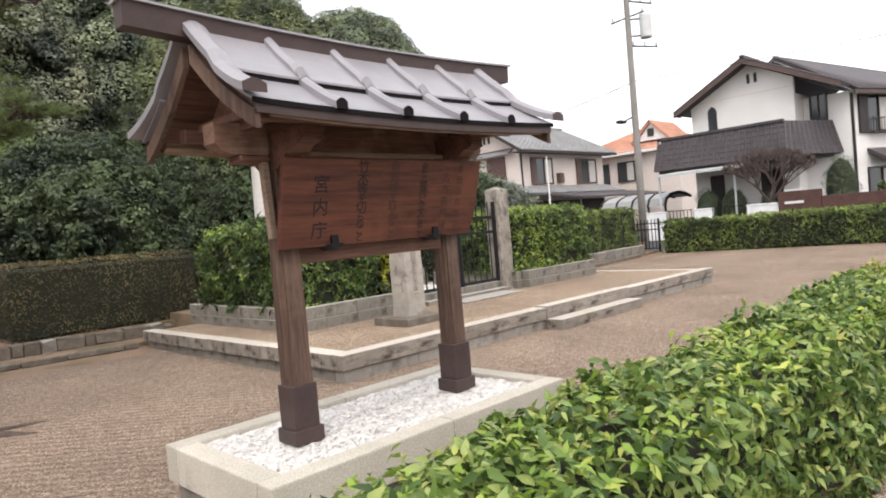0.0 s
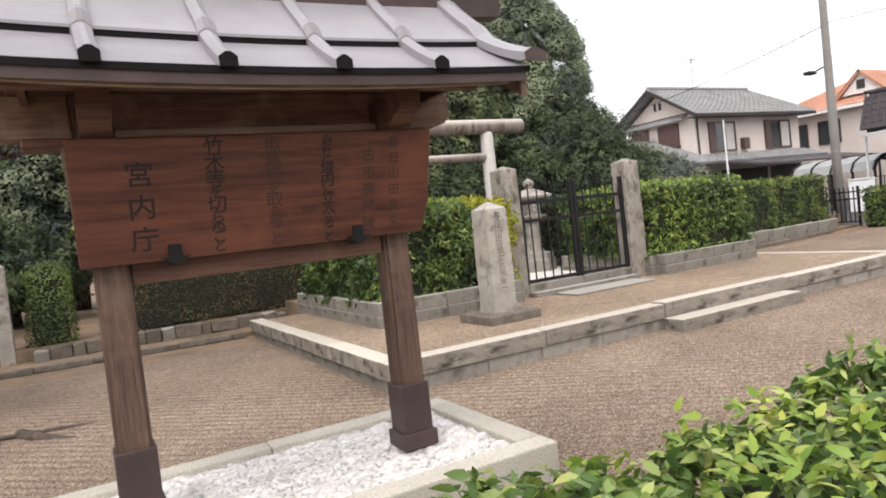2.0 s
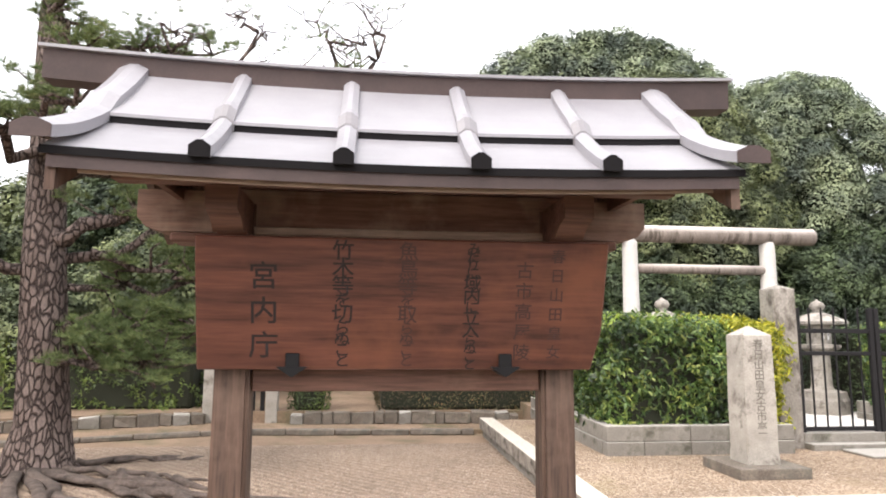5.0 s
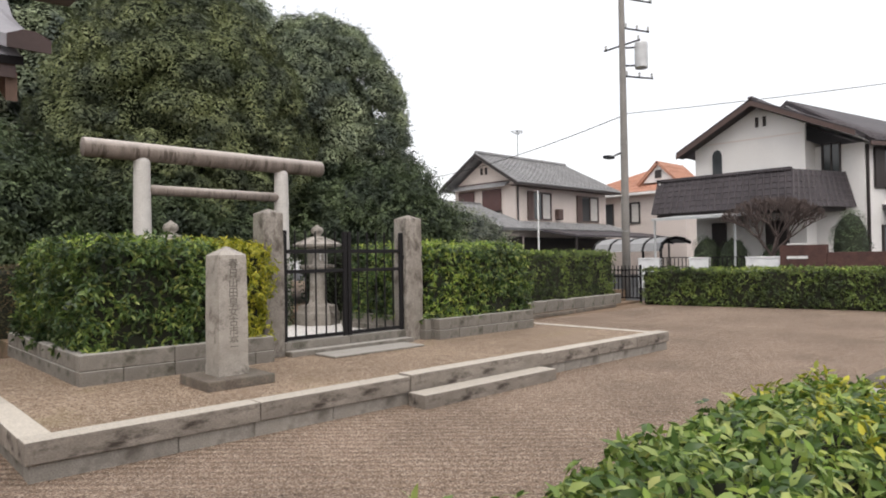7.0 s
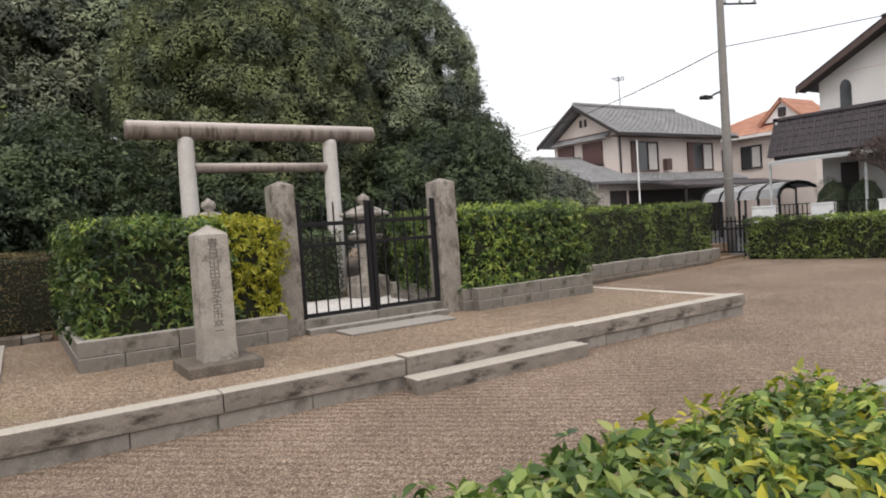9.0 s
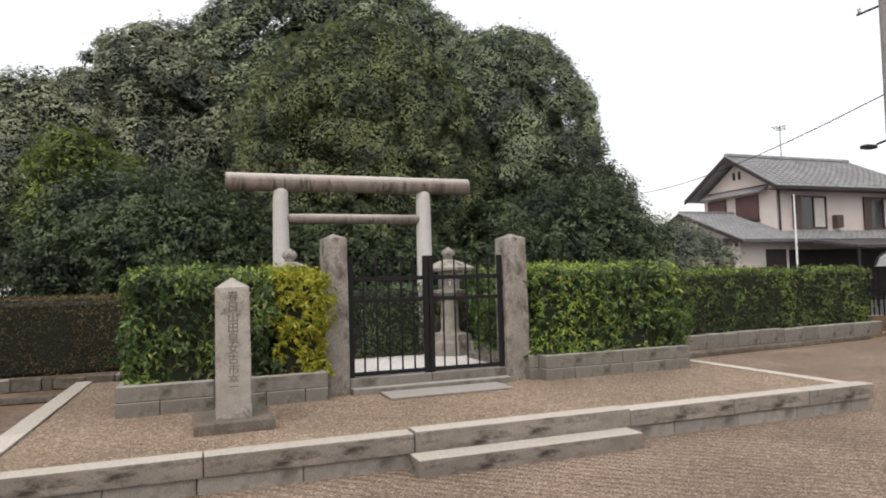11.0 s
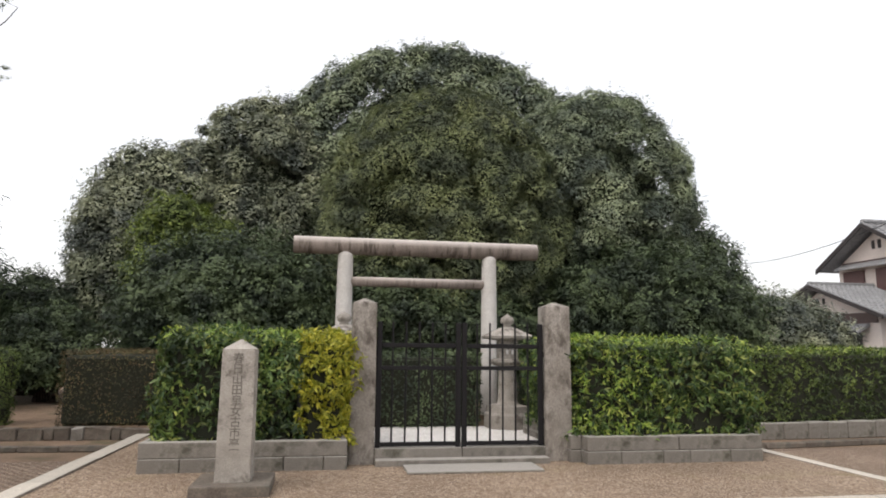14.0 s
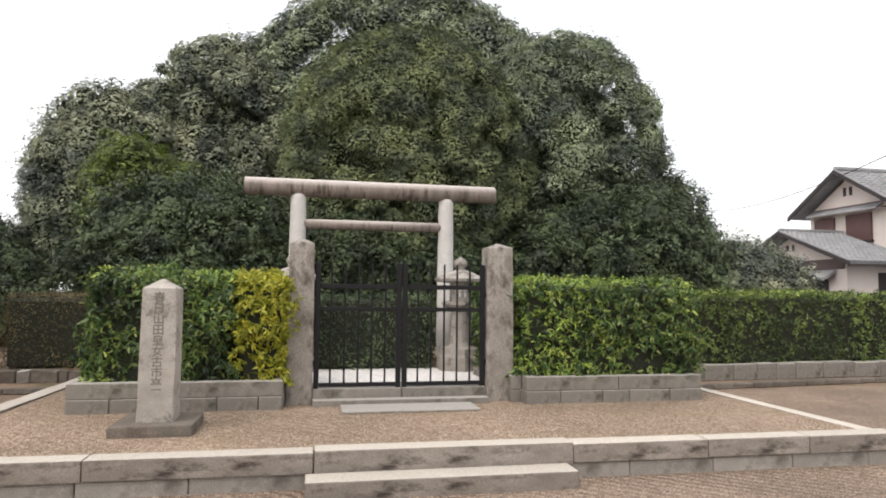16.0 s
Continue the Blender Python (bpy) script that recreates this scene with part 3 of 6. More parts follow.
def broad_tree(x, y, rx, ry, z_lo, z_hi, lobes_n, size, per_m2, material, label, seed, name="tree", trunk=0.25, lobe=0.36, kind="broad", ground=0.3, shag=0.14, camera_side=(-0.1, -1.0, 0.15), shoots=650, shoot_len=0.36):
    rng = np.random.default_rng(seed)
    e = thing(name, (x, y, ground), label, "tree")
    cz, rz = (z_lo + z_hi) / 2 - ground, (z_hi - z_lo) / 2
    lobes = [(0, 0, cz, rx * 0.78, ry * 0.78, rz * 0.80)]
    for i in range(lobes_n):
        u = rng.normal(0, 1, 3)
        u[1] = -abs(u[1]) if rng.uniform() < 0.75 else u[1]
        u[2] = u[2] * 0.9 + 0.1
        u /= np.linalg.norm(u)
        k = lobe * rng.uniform(0.5, 1.3)
        q = (rx + ry + rz) / 3 * k
        lobes.append((u[0] * max(rx - q * 0.8, 0), u[1] * max(ry - q * 0.8, 0), cz + u[2] * max(rz - q * 0.8, 0), q * rng.uniform(0.85, 1.2), q, q * rng.uniform(0.7, 1.0)))
    part("foliage", crown_mesh(lobes, size, per_m2, material, rng, kind, shag=shag, face=camera_side), material, e, kind="stuff")
    if shoots:
        part("outer_shoot", shoot_mesh(lobes, shoots, shoot_len, size, material, rng, camera_side), material, e, kind="stuff")
    part("crown_core", core_mesh(lobes), CROWN_SHADE, e, kind="stuff")
    limbs = ring_tube([(0, 0, -0.1), (0.05 * rx, 0, cz * 0.5), (0, 0, cz)], [trunk, trunk * 0.8, trunk * 0.5], 10)
    for i in range(5):
        a = i * 1.256 + seed
        ring_tube([(0, 0, cz * 0.45), (math.cos(a) * rx * 0.3, math.sin(a) * ry * 0.3, cz * 0.75), (math.cos(a) * rx * 0.55, math.sin(a) * ry * 0.55, cz)], [trunk * 0.5, trunk * 0.35, trunk * 0.15], 7, limbs)
    part("trunk", limbs, BARK, e, smooth=True)
    return e


# ---- ground ----
def ground_sheet():
    bm = bmesh.new()
    xs, ys = [-400, -7.5, 17.6, 400], [-400, -9.0, 4.45, 400]
    vs = {(i, j): bm.verts.new((x, y, 0)) for i, x in enumerate(xs) for j, y in enumerate(ys)}
    for i in range(3):
        for j in range(3):
            f = bm.faces.new((vs[i, j], vs[i + 1, j], vs[i + 1, j + 1], vs[i, j + 1]))
            f.material_index = 0 if (i, j) == (1, 1) else (2 if i == 2 else 1)
    ob = part("ground", bm, [GRAVEL, DIRT, ASPHALT])
    tagged(ob, "raked brown gravel court with bare earth and road beyond", "ground", kind="structure")


ground_sheet()


def terrace():
    bm = bmesh.new()
    pts = [(0.16, 0.24, 0.248), (8.1, 0.14, 0.245), (8.1, 2.4, 0.235), (0.16, 2.4, 0.235), (8.1, 4.6, 0.235), (0.16, 5.0, 0.235)]
    v = [bm.verts.new(p) for p in pts]
    bm.faces.new((v[0], v[1], v[2], v[3]))
    bm.faces.new((v[3], v[2], v[4], v[5]))
    g = bmesh.ops.extrude_face_region(bm, geom=bm.faces[:])
    for q in g["geom"]:
        if isinstance(q, bmesh.types.BMVert):
            q.co.z = -0.01
    bmesh.ops.recalc_face_normals(bm, faces=bm.faces[:])
    tagged(part("terrace_gravel", bm, GRAVEL_TOP), "tan gravel raised terrace with mossy patch before the gate", "ground", kind="structure")


terrace()


def stone_piece(dx, dy, dz, name, parent, at, material, bevel=0.012, seed=0, rotz=0.0, rough=0.0):
    b = box(0, dx, 0, dy, 0, dz, bevel, seg=2 if bevel > 0.008 else 1)
    if rough:
        r = random.Random(seed)
        for v in b.verts:
            v.co += Vector((0, r.uniform(-rough, rough), r.uniform(-rough, rough)))
    return part(name, b, material, parent, at=Matrix.Translation(at) @ Matrix.Rotation(rotz, 4, "Z"))


def terrace_kerb():
    e = thing("terrace_kerb", Matrix.Translation((0.0, 0.07, -0.033)) @ Matrix.Rotation(radians(-0.5), 4, "Z"), "granite coping stones on a lower course round the terrace", "kerb", kind="structure")
    r = random.Random(4)
    xs = [0, 1.62, 3.18, 5.18, 6.35, 7.3, 8.2]
    for a, b in zip(xs, xs[1:]):
        raised = abs(a - 3.18) < 0.01
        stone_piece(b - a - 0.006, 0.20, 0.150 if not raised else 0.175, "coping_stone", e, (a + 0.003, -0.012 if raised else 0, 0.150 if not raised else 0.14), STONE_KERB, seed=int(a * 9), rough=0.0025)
    x = 0.03
    while x < 8.12:
        w = min(r.choice((0.74, 0.95, 0.6, 1.2)), 8.17 - x)
        if not (3.1 < x < 4.6):
            stone_piece(w - 0.006, 0.16, 0.152, "lower_stone", e, (x, 0.022, -0.003), STONE_LOW, 0.006, seed=int(x * 50))
            x += w
        else:
            x += w
    ys = [0.203, 1.55, 2.9, 4.0, 5.05]
    for a, b in zip(ys, ys[1:]):
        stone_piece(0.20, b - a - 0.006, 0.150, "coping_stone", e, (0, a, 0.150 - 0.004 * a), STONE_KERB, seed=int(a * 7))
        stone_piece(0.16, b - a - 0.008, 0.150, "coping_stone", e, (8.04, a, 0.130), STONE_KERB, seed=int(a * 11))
    y = 0.2
    while y < 4.9:
        w = r.choice((0.42, 0.5, 0.36))
        stone_piece(0.15, w - 0.006, 0.15, "lower_stone", e, (0.035, y, -0.003), STONE_GREY, 0.006)
        stone_piece(0.14, min(w, 4.3 - y) - 0.006 if y < 4.2 else 0.05, 0.13, "lower_stone", e, (8.03, y, -0.003), STONE_GREY, 0.006)
        y += w
    st = thing("terrace_step", (3.12, -0.235, -0.012), "long granite step before the terrace kerb", "step", kind="structure")
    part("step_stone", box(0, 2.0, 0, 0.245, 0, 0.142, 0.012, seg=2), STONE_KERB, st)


def planter(name, x0, x1, y0, y1, inset=None):
    e = thing(name, (0, 0, 0), "two-course granite planter wall round the hedge beside the gate", "planter", kind="structure")
    r = random.Random(int(x0 * 10))
    def course(z0, z1, lens, mat, out):
        x = x0
        while x < x1 - 0.02:
            w = min(r.choice(lens), x1 - x)
            if x1 - x - w < 0.2:
                w = x1 - x
            stone_piece(w - 0.006, 0.13, z1 - z0, "planter_stone", e, (x, y0 - out, z0), mat, 0.007)
            x += w
        for side in (x0, x1 - 0.13):
            y = y0 + 0.137 - out
            while y < y1 - 0.02:
                w = min(r.choice(lens), y1 - y)
                if y1 - y - w < 0.2:
                    w = y1 - y
                stone_piece(0.13, w - 0.006, z1 - z0, "planter_stone", e, (side + (-out if side == x0 else out), y, z0), mat, 0.007)
                y += w
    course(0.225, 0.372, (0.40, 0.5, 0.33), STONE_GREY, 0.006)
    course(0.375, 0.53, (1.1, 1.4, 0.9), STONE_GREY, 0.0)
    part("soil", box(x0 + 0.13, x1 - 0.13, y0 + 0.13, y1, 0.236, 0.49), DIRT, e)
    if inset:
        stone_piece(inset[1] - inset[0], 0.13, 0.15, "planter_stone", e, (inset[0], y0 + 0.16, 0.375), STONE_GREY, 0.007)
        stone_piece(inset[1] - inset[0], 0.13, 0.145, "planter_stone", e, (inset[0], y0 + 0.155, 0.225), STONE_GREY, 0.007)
    return e


def gate_post(x0, x1, y0, y1, z0, z1, name="gate_post", mat=None, label="square weathered granite gate post with a low pyramid top", group="stone gate posts"):
    e = thing(name, ((x0 + x1) / 2, (y0 + y1) / 2, z0), label, "post", group)
    w, d, h = (x1 - x0) / 2, (y1 - y0) / 2, z1 - z0
    b = bmesh.new()
    rings = []
    for k, (s, z) in enumerate(((1.02, 0), (1.0, h * 0.5), (0.98, h - 0.075), (0.95, h - 0.055), (0.06, h))):
        rings.append([b.verts.new((sx * w * s, sy * d * s, z)) for sx, sy in ((-1, -1), (1, -1), (1, 1), (-1, 1))])
    for r0, r1 in zip(rings, rings[1:]):
        for k in range(4):
            b.faces.new((r0[k], r0[(k + 1) % 4], r1[(k + 1) % 4], r1[k]))
    b.faces.new(rings[0][::-1])
    b.faces.new(rings[-1])
    vert = [q for q in b.edges if abs(q.verts[0].co.z - q.verts[1].co.z) > 0.2]
    bmesh.ops.bevel(b, geom=vert, offset=0.012, segments=2, affect="EDGES")
    part("shaft", b, mat or STONE_POST, e)
    return e


def text_mesh(char, size):
    c = bpy.data.curves.new("writing", "FONT")
    c.body, c.size, c.align_x, c.align_y, c.resolution_u = char, size, "CENTER", "CENTER", 2
    c.offset = 0.010 * size
    o = bpy.data.objects.new("writing", c)
    scene.collection.objects.link(o)
    bpy.context.view_layer.update()
    me = bpy.data.meshes.new_from_object(o.evaluated_get(bpy.context.evaluated_depsgraph_get()))
    bpy.data.objects.remove(o)
    return me


def writing(parent, column, x, z_top, step, size, y, material, name="character", tilt=90.0):
    """A column of characters on a face turned to -y, each a part."""
    z = z_top
    for ch in column:
        k = 0.62 if ch in "ぬことにみだりをらの" else 1.0
        me = text_mesh(ch, size * (0.76 if k < 1 else 1.0))
        me.transform(Matrix.Rotation(radians(tilt), 4, "X"))
        me.materials.append(material)
        part(name, me, material, parent, at=(x, y, z - step * k / 2))
        z -= step * k


def stone_marker():
    e = thing("stone_marker", (1.875, 1.18, 0.24), "inscribed pale granite marker post with pyramid top on the terrace", "monument")
    part("plinth", box(-0.325, 0.325, -0.32, 0.32, 0, 0.095, 0.012, seg=2), STONE_OLD, e, "dark weathered stepped plinth")
    b = bmesh.new()
    rings = []
    for s, z in ((1.03, 0.095), (1.02, 0.2), (1.0, 0.6), (0.975, 1.215), (0.05, 1.30)):
        rings.append([b.verts.new((sx * 0.144 * s, sy * 0.144 * s, z)) for sx, sy in ((-1, -1), (1, -1), (1, 1), (-1, 1))])
    for r0, r1 in zip(rings, rings[1:]):
        for k in range(4):
            b.faces.new((r0[k], r0[(k + 1) % 4], r1[(k + 1) % 4], r1[k]))
    b.faces.new(rings[0][::-1])
    b.faces.new(rings[-1])
    bmesh.ops.bevel(b, geom=[q for q in b.edges if abs(q.verts[0].co.z - q.verts[1].co.z) > 0.3], offset=0.012, segments=2, affect="EDGES")
    part("shaft", b, STONE, e)
    for text, z in (("春日山田皇女", 1.175), ("古市高屋陵", 0.635)):
        writing(e, text, 0.0, z, 0.090, 0.098, -0.1440 if z > 1 else -0.1455, STONE_DARK_CUT, "carved_character", 90.4)


# One even tone, darker than the granite, for the marker's characters.
STONE_DARK_CUT = plain("darker tone of carved letters", (0.15, 0.135, 0.115), 0.95)


def iron_gate():
    e = thing("iron_gate", (4.14, 2.42, 0.24), "closed black iron double gate with vertical bars between granite posts", "gate")
    for name, a, b in (("gate_leaf", -0.93, -0.035), ("gate_leaf", 0.035, 0.93)):
        leaf = new(name)
        leaf.parent = e
        for x in (a, b):
            part("stile", box(x - 0.028, x + 0.028, -0.025, 0.025, 0.045, 1.53, 0.005), IRON, leaf)
        for z, h in ((0.195, 0.045), (1.02, 0.045), (1.27, 0.05)):
            part("rail", box(a + 0.03, b - 0.03, -0.018, 0.018, z - h / 2, z + h / 2, 0.004), IRON, leaf)
        n = 5
        me = None
        for i in range(1, n + 1):
            x = a + (b - a) * i / (n + 1)
            if me is None:
                bb = ring_tube([(0, 0, 0.175), (0, 0, 1.52), (0, 0, 1.535)], [0.011, 0.011, 0.004], 8)
                me = mesh_of("bar", bb, IRON)
            part("bar", me, IRON, leaf, at=(x, -0.005, 0))
    for x in (-1.0, 1.0):
        for z in (0.4, 1.15):
            part("hinge", box(x - 0.05, x + 0.05, -0.02, 0.02, z, z + 0.06, 0.004), IRON, e)
    s = thing("gate_sill", (4.14, 2.42, 0.20), "worn granite sill under the iron gate", "sill", kind="structure")
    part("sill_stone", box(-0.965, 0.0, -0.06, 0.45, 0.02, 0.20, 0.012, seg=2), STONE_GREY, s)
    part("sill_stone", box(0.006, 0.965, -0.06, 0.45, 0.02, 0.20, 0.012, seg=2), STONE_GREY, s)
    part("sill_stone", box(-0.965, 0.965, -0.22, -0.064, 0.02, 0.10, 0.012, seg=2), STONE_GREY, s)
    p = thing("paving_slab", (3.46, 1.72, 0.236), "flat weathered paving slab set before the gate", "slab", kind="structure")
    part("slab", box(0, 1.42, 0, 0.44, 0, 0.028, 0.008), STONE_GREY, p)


def torii():
    e = thing("torii", (4.17, 6.35, 0.28), "plain round-logged whitish stone torii behind the gate", "torii")
    for s in (-1, 1):
        b = lathe([(0.15, 0), (0.15, 0.1), (0.142, 1.3), (0.128, 2.76), (0.10, 2.84)], 24)
        part("pillar", b, STONE_WHITE, e, "white stone round pillar", at=(s * 1.27, 0, 0), smooth=False)
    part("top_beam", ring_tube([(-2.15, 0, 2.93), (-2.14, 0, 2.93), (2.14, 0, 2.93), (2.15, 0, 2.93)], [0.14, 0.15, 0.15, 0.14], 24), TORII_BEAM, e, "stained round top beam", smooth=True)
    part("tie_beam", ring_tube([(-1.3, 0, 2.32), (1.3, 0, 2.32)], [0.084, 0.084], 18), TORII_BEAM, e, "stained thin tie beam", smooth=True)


def stone_lantern(x, y, label):
    e = thing("stone_lantern", (x, y, 0.28), label, "lantern", "pair of stone lanterns")
    def sq(profile, sides=6, turn=0.0):
        return lathe(profile, sides, turn=turn)
    t = math.pi / 6
    part("base", sq([(0.38, 0), (0.38, 0.20), (0.35, 0.24), (0.335, 0.33), (0.19, 0.36)], 6, t), STONE, e)
    part("shaft", lathe([(0.175, 0.355), (0.15, 0.42), (0.138, 0.89), (0.155, 0.93)], 16), STONE, e)
    part("table", sq([(0.14, 0.92), (0.27, 0.97), (0.30, 1.0), (0.30, 1.04), (0.22, 1.05)], 6, t), STONE, e)
    fb = new("fire_box")
    fb.parent = e
    part("fire_box_wall", sq([(0.175, 1.048), (0.175, 1.34)], 6, t), STONE, fb)
    w = part("window", box(-0.055, 0.055, -0.160, -0.1525, 1.12, 1.27), STUCCO_WHITE, fb, "white paper lantern window")
    part("lattice", merge(box(-0.006, 0.006, -0.166, -0.1605, 1.12, 1.27), box(-0.055, 0.055, -0.166, -0.1605, 1.19, 1.202)), TRIM_DARK, w)
    part("roof", sq([(0.20, 1.335), (0.41, 1.362), (0.425, 1.40), (0.36, 1.43), (0.2, 1.50), (0.09, 1.54)], 6, t), STONE, e)
    part("finial", lathe([(0.06, 1.535), (0.085, 1.55), (0.06, 1.565), (0.10, 1.60), (0.115, 1.64), (0.09, 1.69), (0.03, 1.725), (0.005, 1.75)], 16), STONE, e, smooth=True)


def signboard():
    bx0, bx1, by0, by1 = -2.41, -0.575, -2.83, -1.88
    s = thing("sign_base", (bx0, by0, 0), "pale granite kerb box filled with white stone chips under the signboard", "plinth")
    W, D, T, H = bx1 - bx0, by1 - by0, 0.11, 0.485
    for (x0, x1, y0, y1) in ((0, W * 0.52, 0, T), (W * 0.52 + 0.004, W, 0, T), (0, W * 0.52, D - T, D), (W * 0.52 + 0.004, W, D - T, D), (0, T, T + 0.004, D - T - 0.004), (W - T, W, T + 0.004, D - T - 0.004)):
        part("kerb_stone", box(x0, x1, y0, y1, H - 0.17, H, 0.008, seg=2), STONE_PALE, s)
    part("under_course", box(0.03, W - 0.03, 0.03, D - 0.03, 0, H - 0.172, 0.006), STONE_GREY, s)
    rng = np.random.default_rng(5)
    chips = bmesh.new()
    n = 46
    g = [[chips.verts.new((T + (W - 2 * T) * i / n, T + (D - 2 * T) * j / 22, H - 0.022 + rng.uniform(-0.007, 0.007))) for j in range(23)] for i in range(n + 1)]
    for i in range(n):
        for j in range(22):
            chips.faces.new((g[i][j], g[i + 1][j], g[i + 1][j + 1], g[i][j + 1]))
    part("white_gravel", chips, GRAVEL_WHITE, s, kind="stuff")
    k = 5200
    pts = np.c_[rng.uniform(T, W - T, k), rng.uniform(T, D - T, k), np.full(k, H - 0.019)]
    o = rng.normal(0, 1, (k, 4, 3)) * 0.0045
    o[:, :, 2] *= 0.35
    tet = pts[:, None, :] + o
    f = np.array([(0, 1, 2), (0, 2, 3), (0, 3, 1), (1, 3, 2)])
    part("chip_layer", array_mesh("chips", tet.reshape(-1, 3), (f[None] + (np.arange(k) * 4)[:, None, None]).reshape(-1, 3), GRAVEL_WHITE), GRAVEL_WHITE, s, kind="stuff")

    e = thing("signboard", Matrix.Translation((-1.48, -2.385, 0.46)) @ Matrix.Diagonal((1.025, 1.0, 1.004, 1)), "roofed brown wooden notice board with black brushed lettering", "signboard")
    Z = 0.46
    for x in (-0.50, 0.50):
        post = new("post")
        post.parent = e
        post.matrix_basis = Matrix.Translation((x, 0, 0))
        b = bmesh.new()
        rings = [[b.verts.new((sx * w, sy * w, z)) for sx, sy in ((-1, -1), (1, -1), (1, 1), (-1, 1))] for w, z in ((0.056, 0.0), (0.050, 1.39))]
        for q in range(4):
            b.faces.new((rings[0][q], rings[0][(q + 1) % 4], rings[1][(q + 1) % 4], rings[1][q]))
        b.faces.new(rings[0][::-1])
        b.faces.new(rings[1])
        bmesh.ops.bevel(b, geom=[q for q in b.edges if abs(q.verts[0].co.z - q.verts[1].co.z) > 0.5], offset=0.012, segments=2, affect="EDGES")
        part("post_shaft", b, WOOD_POST, post)
        part("metal_sleeve", box(-0.063, 0.063, -0.063, 0.063, 0.0, 0.27, 0.004), COPPER_EDGE, post, "dark brown metal post sleeve")
        part("foot_collar", box(-0.075, 0.075, -0.075, 0.075, 0.01, 0.075, 0.004), COPPER_EDGE, post, "dark brown metal foot collar")
        b = prism([(-0.30, 1.325), (-0.30, 1.39), (0.30, 1.39), (0.30, 1.325), (0.24, 1.31), (0.19, 1.275), (0.15, 1.29), (0.08, 1.235), (-0.08, 1.235), (-0.15, 1.29), (-0.19, 1.275), (-0.24, 1.31)], "x", -0.043, 0.043)
        part("bracket_arm", b, WOOD_BEAM, post)
    part("header_beam", box(-0.56, 0.56, -0.035, 0.035, 1.30, 1.44, 0.006), WOOD_MID, e)
    for q in (-1, 1):
        part("beam_end", prism([(q * 0.565, 1.295), (q * 0.565, 1.425), (q * 0.80, 1.425), (q * 0.80, 1.34), (q * 0.775, 1.31), (q * 0.73, 1.295)], "y", -0.05, 0.05), WOOD_MID, e, "weathered pale end of the header beam")
        part("beam_moulding", box(q * 0.562, q * 0.70, -0.058, 0.058, 1.262, 1.292, 0.006), WOOD_BEAM, e)
    part("front_rail", box(-0.445, 0.445, -0.10, -0.07, 1.283, 1.308, 0.003), WOOD_PALE, e)
    for x, q in ((-0.558, -1), (0.558, 1)):
        part("brace", prism([(x, 0.93), (x + q * 0.026, 0.93), (x + q * 0.042, 1.293), (x + q * 0.012, 1.293)], "y", -0.05, -0.015), WOOD_PALE, e, "pale sun-bleached slanting brace")
    part("lower_rail", box(-0.445, 0.445, -0.03, 0.03, 0.805, 0.88, 0.005), WOOD_BEAM, e)
    part("upper_rail", box(-0.445, 0.445, -0.032, 0.032, 1.20, 1.225, 0.004), WOOD_PALE, e)
    for y in (-0.30, 0.30):
        part("eave_beam", box(-0.78, 0.78, y - 0.03, y + 0.03, 1.392, 1.45, 0.005), WOOD_BEAM, e)
    for x in (-0.70, 0.70):
        part("gable_tie", box(x - 0.02, x + 0.02, -0.27, 0.27, 1.428, 1.47, 0.004), WOOD_BEAM, e)
    # board, leaning a little forwards at its top
    m = Matrix.Translation((0.012, -0.145, 1.072)) @ Matrix.Rotation(radians(15), 4, "X")
    w, h, t = 0.600, 0.200, 0.016
    b = bmesh.new()
    outline = [(-w, -h), (w * 0.955, -h * 1.0), (w * 1.0, -h * 0.4), (w * 1.01, h), (-w, h)]
    b = prism(outline, "y", -t, t, b)
    bmesh.ops.bevel(b, geom=b.edges[:], offset=0.004, segments=1, affect="EDGES")
    board = part("board", b, BOARD, e, "reddish brown board with faded brush writing", at=m)
    cols = [("春日山田皇女", 0.452, 0.185, 0.060, 0.046, FAINT), ("古市高屋陵", 0.352, 0.142, 0.064, 0.055, FAINT), ("みだりに域内に立入らぬこと", 0.195, 0.187, 0.040, 0.054, INK), ("魚鳥等を取らぬこと", 0.004, 0.188, 0.053, 0.060, FAINT), ("竹木等を切らぬこと", -0.185, 0.188, 0.053, 0.064, INK), ("宮内庁", -0.410, 0.132, 0.104, 0.086, INK)]
    for text, x, z, step, size, ink in cols:
        writing(board, text, x, z, step, size, -t - 0.0012, ink)
    for x in (-0.315, 0.315):
        br = new("iron_bracket")
        br.parent = e
        br.matrix_basis = Matrix.Translation((x, -0.12, 0.885))
        part("bracket_plate", box(-0.020, 0.020, -0.012, 0.0, -0.02, 0.040, 0.003), IRON, br)
        part("bracket_foot", prism([(-0.045, 0.0), (0.045, 0.0), (0.0, -0.03)], "y", -0.02, 0.10), IRON, br)
    # roof
    roof = new("roof")
    roof.parent = e
    roof.matrix_basis = Matrix.Translation((0.005, 0, 1.405))
    def slope(u):
        """u from 0 at the ridge to 1 at the eave: distance from the ridge and height."""
        return 0.03 + 0.48 * u, 0.345 - 0.345 * u + 0.11 * u * (u - 1)
    def sheet(side, u0, u1, half0, half1, lift, thick, steps=6):
        bb = bmesh.new()
        rows = []
        for i in range(steps + 1):
            u = u0 + (u1 - u0) * i / steps
            d, z = slope(u)
            hw = half0 + (half1 - half0) * u
            row = []
            for k in range(9):
                q = -1 + 2 * k / 8
                up = 0.022 * q * q
                row.append((bb.verts.new((hw * q, side * d, z + lift + up)), bb.verts.new((hw * q, side * d, z + lift + up - thick))))
            rows.append(row)
        fs = []
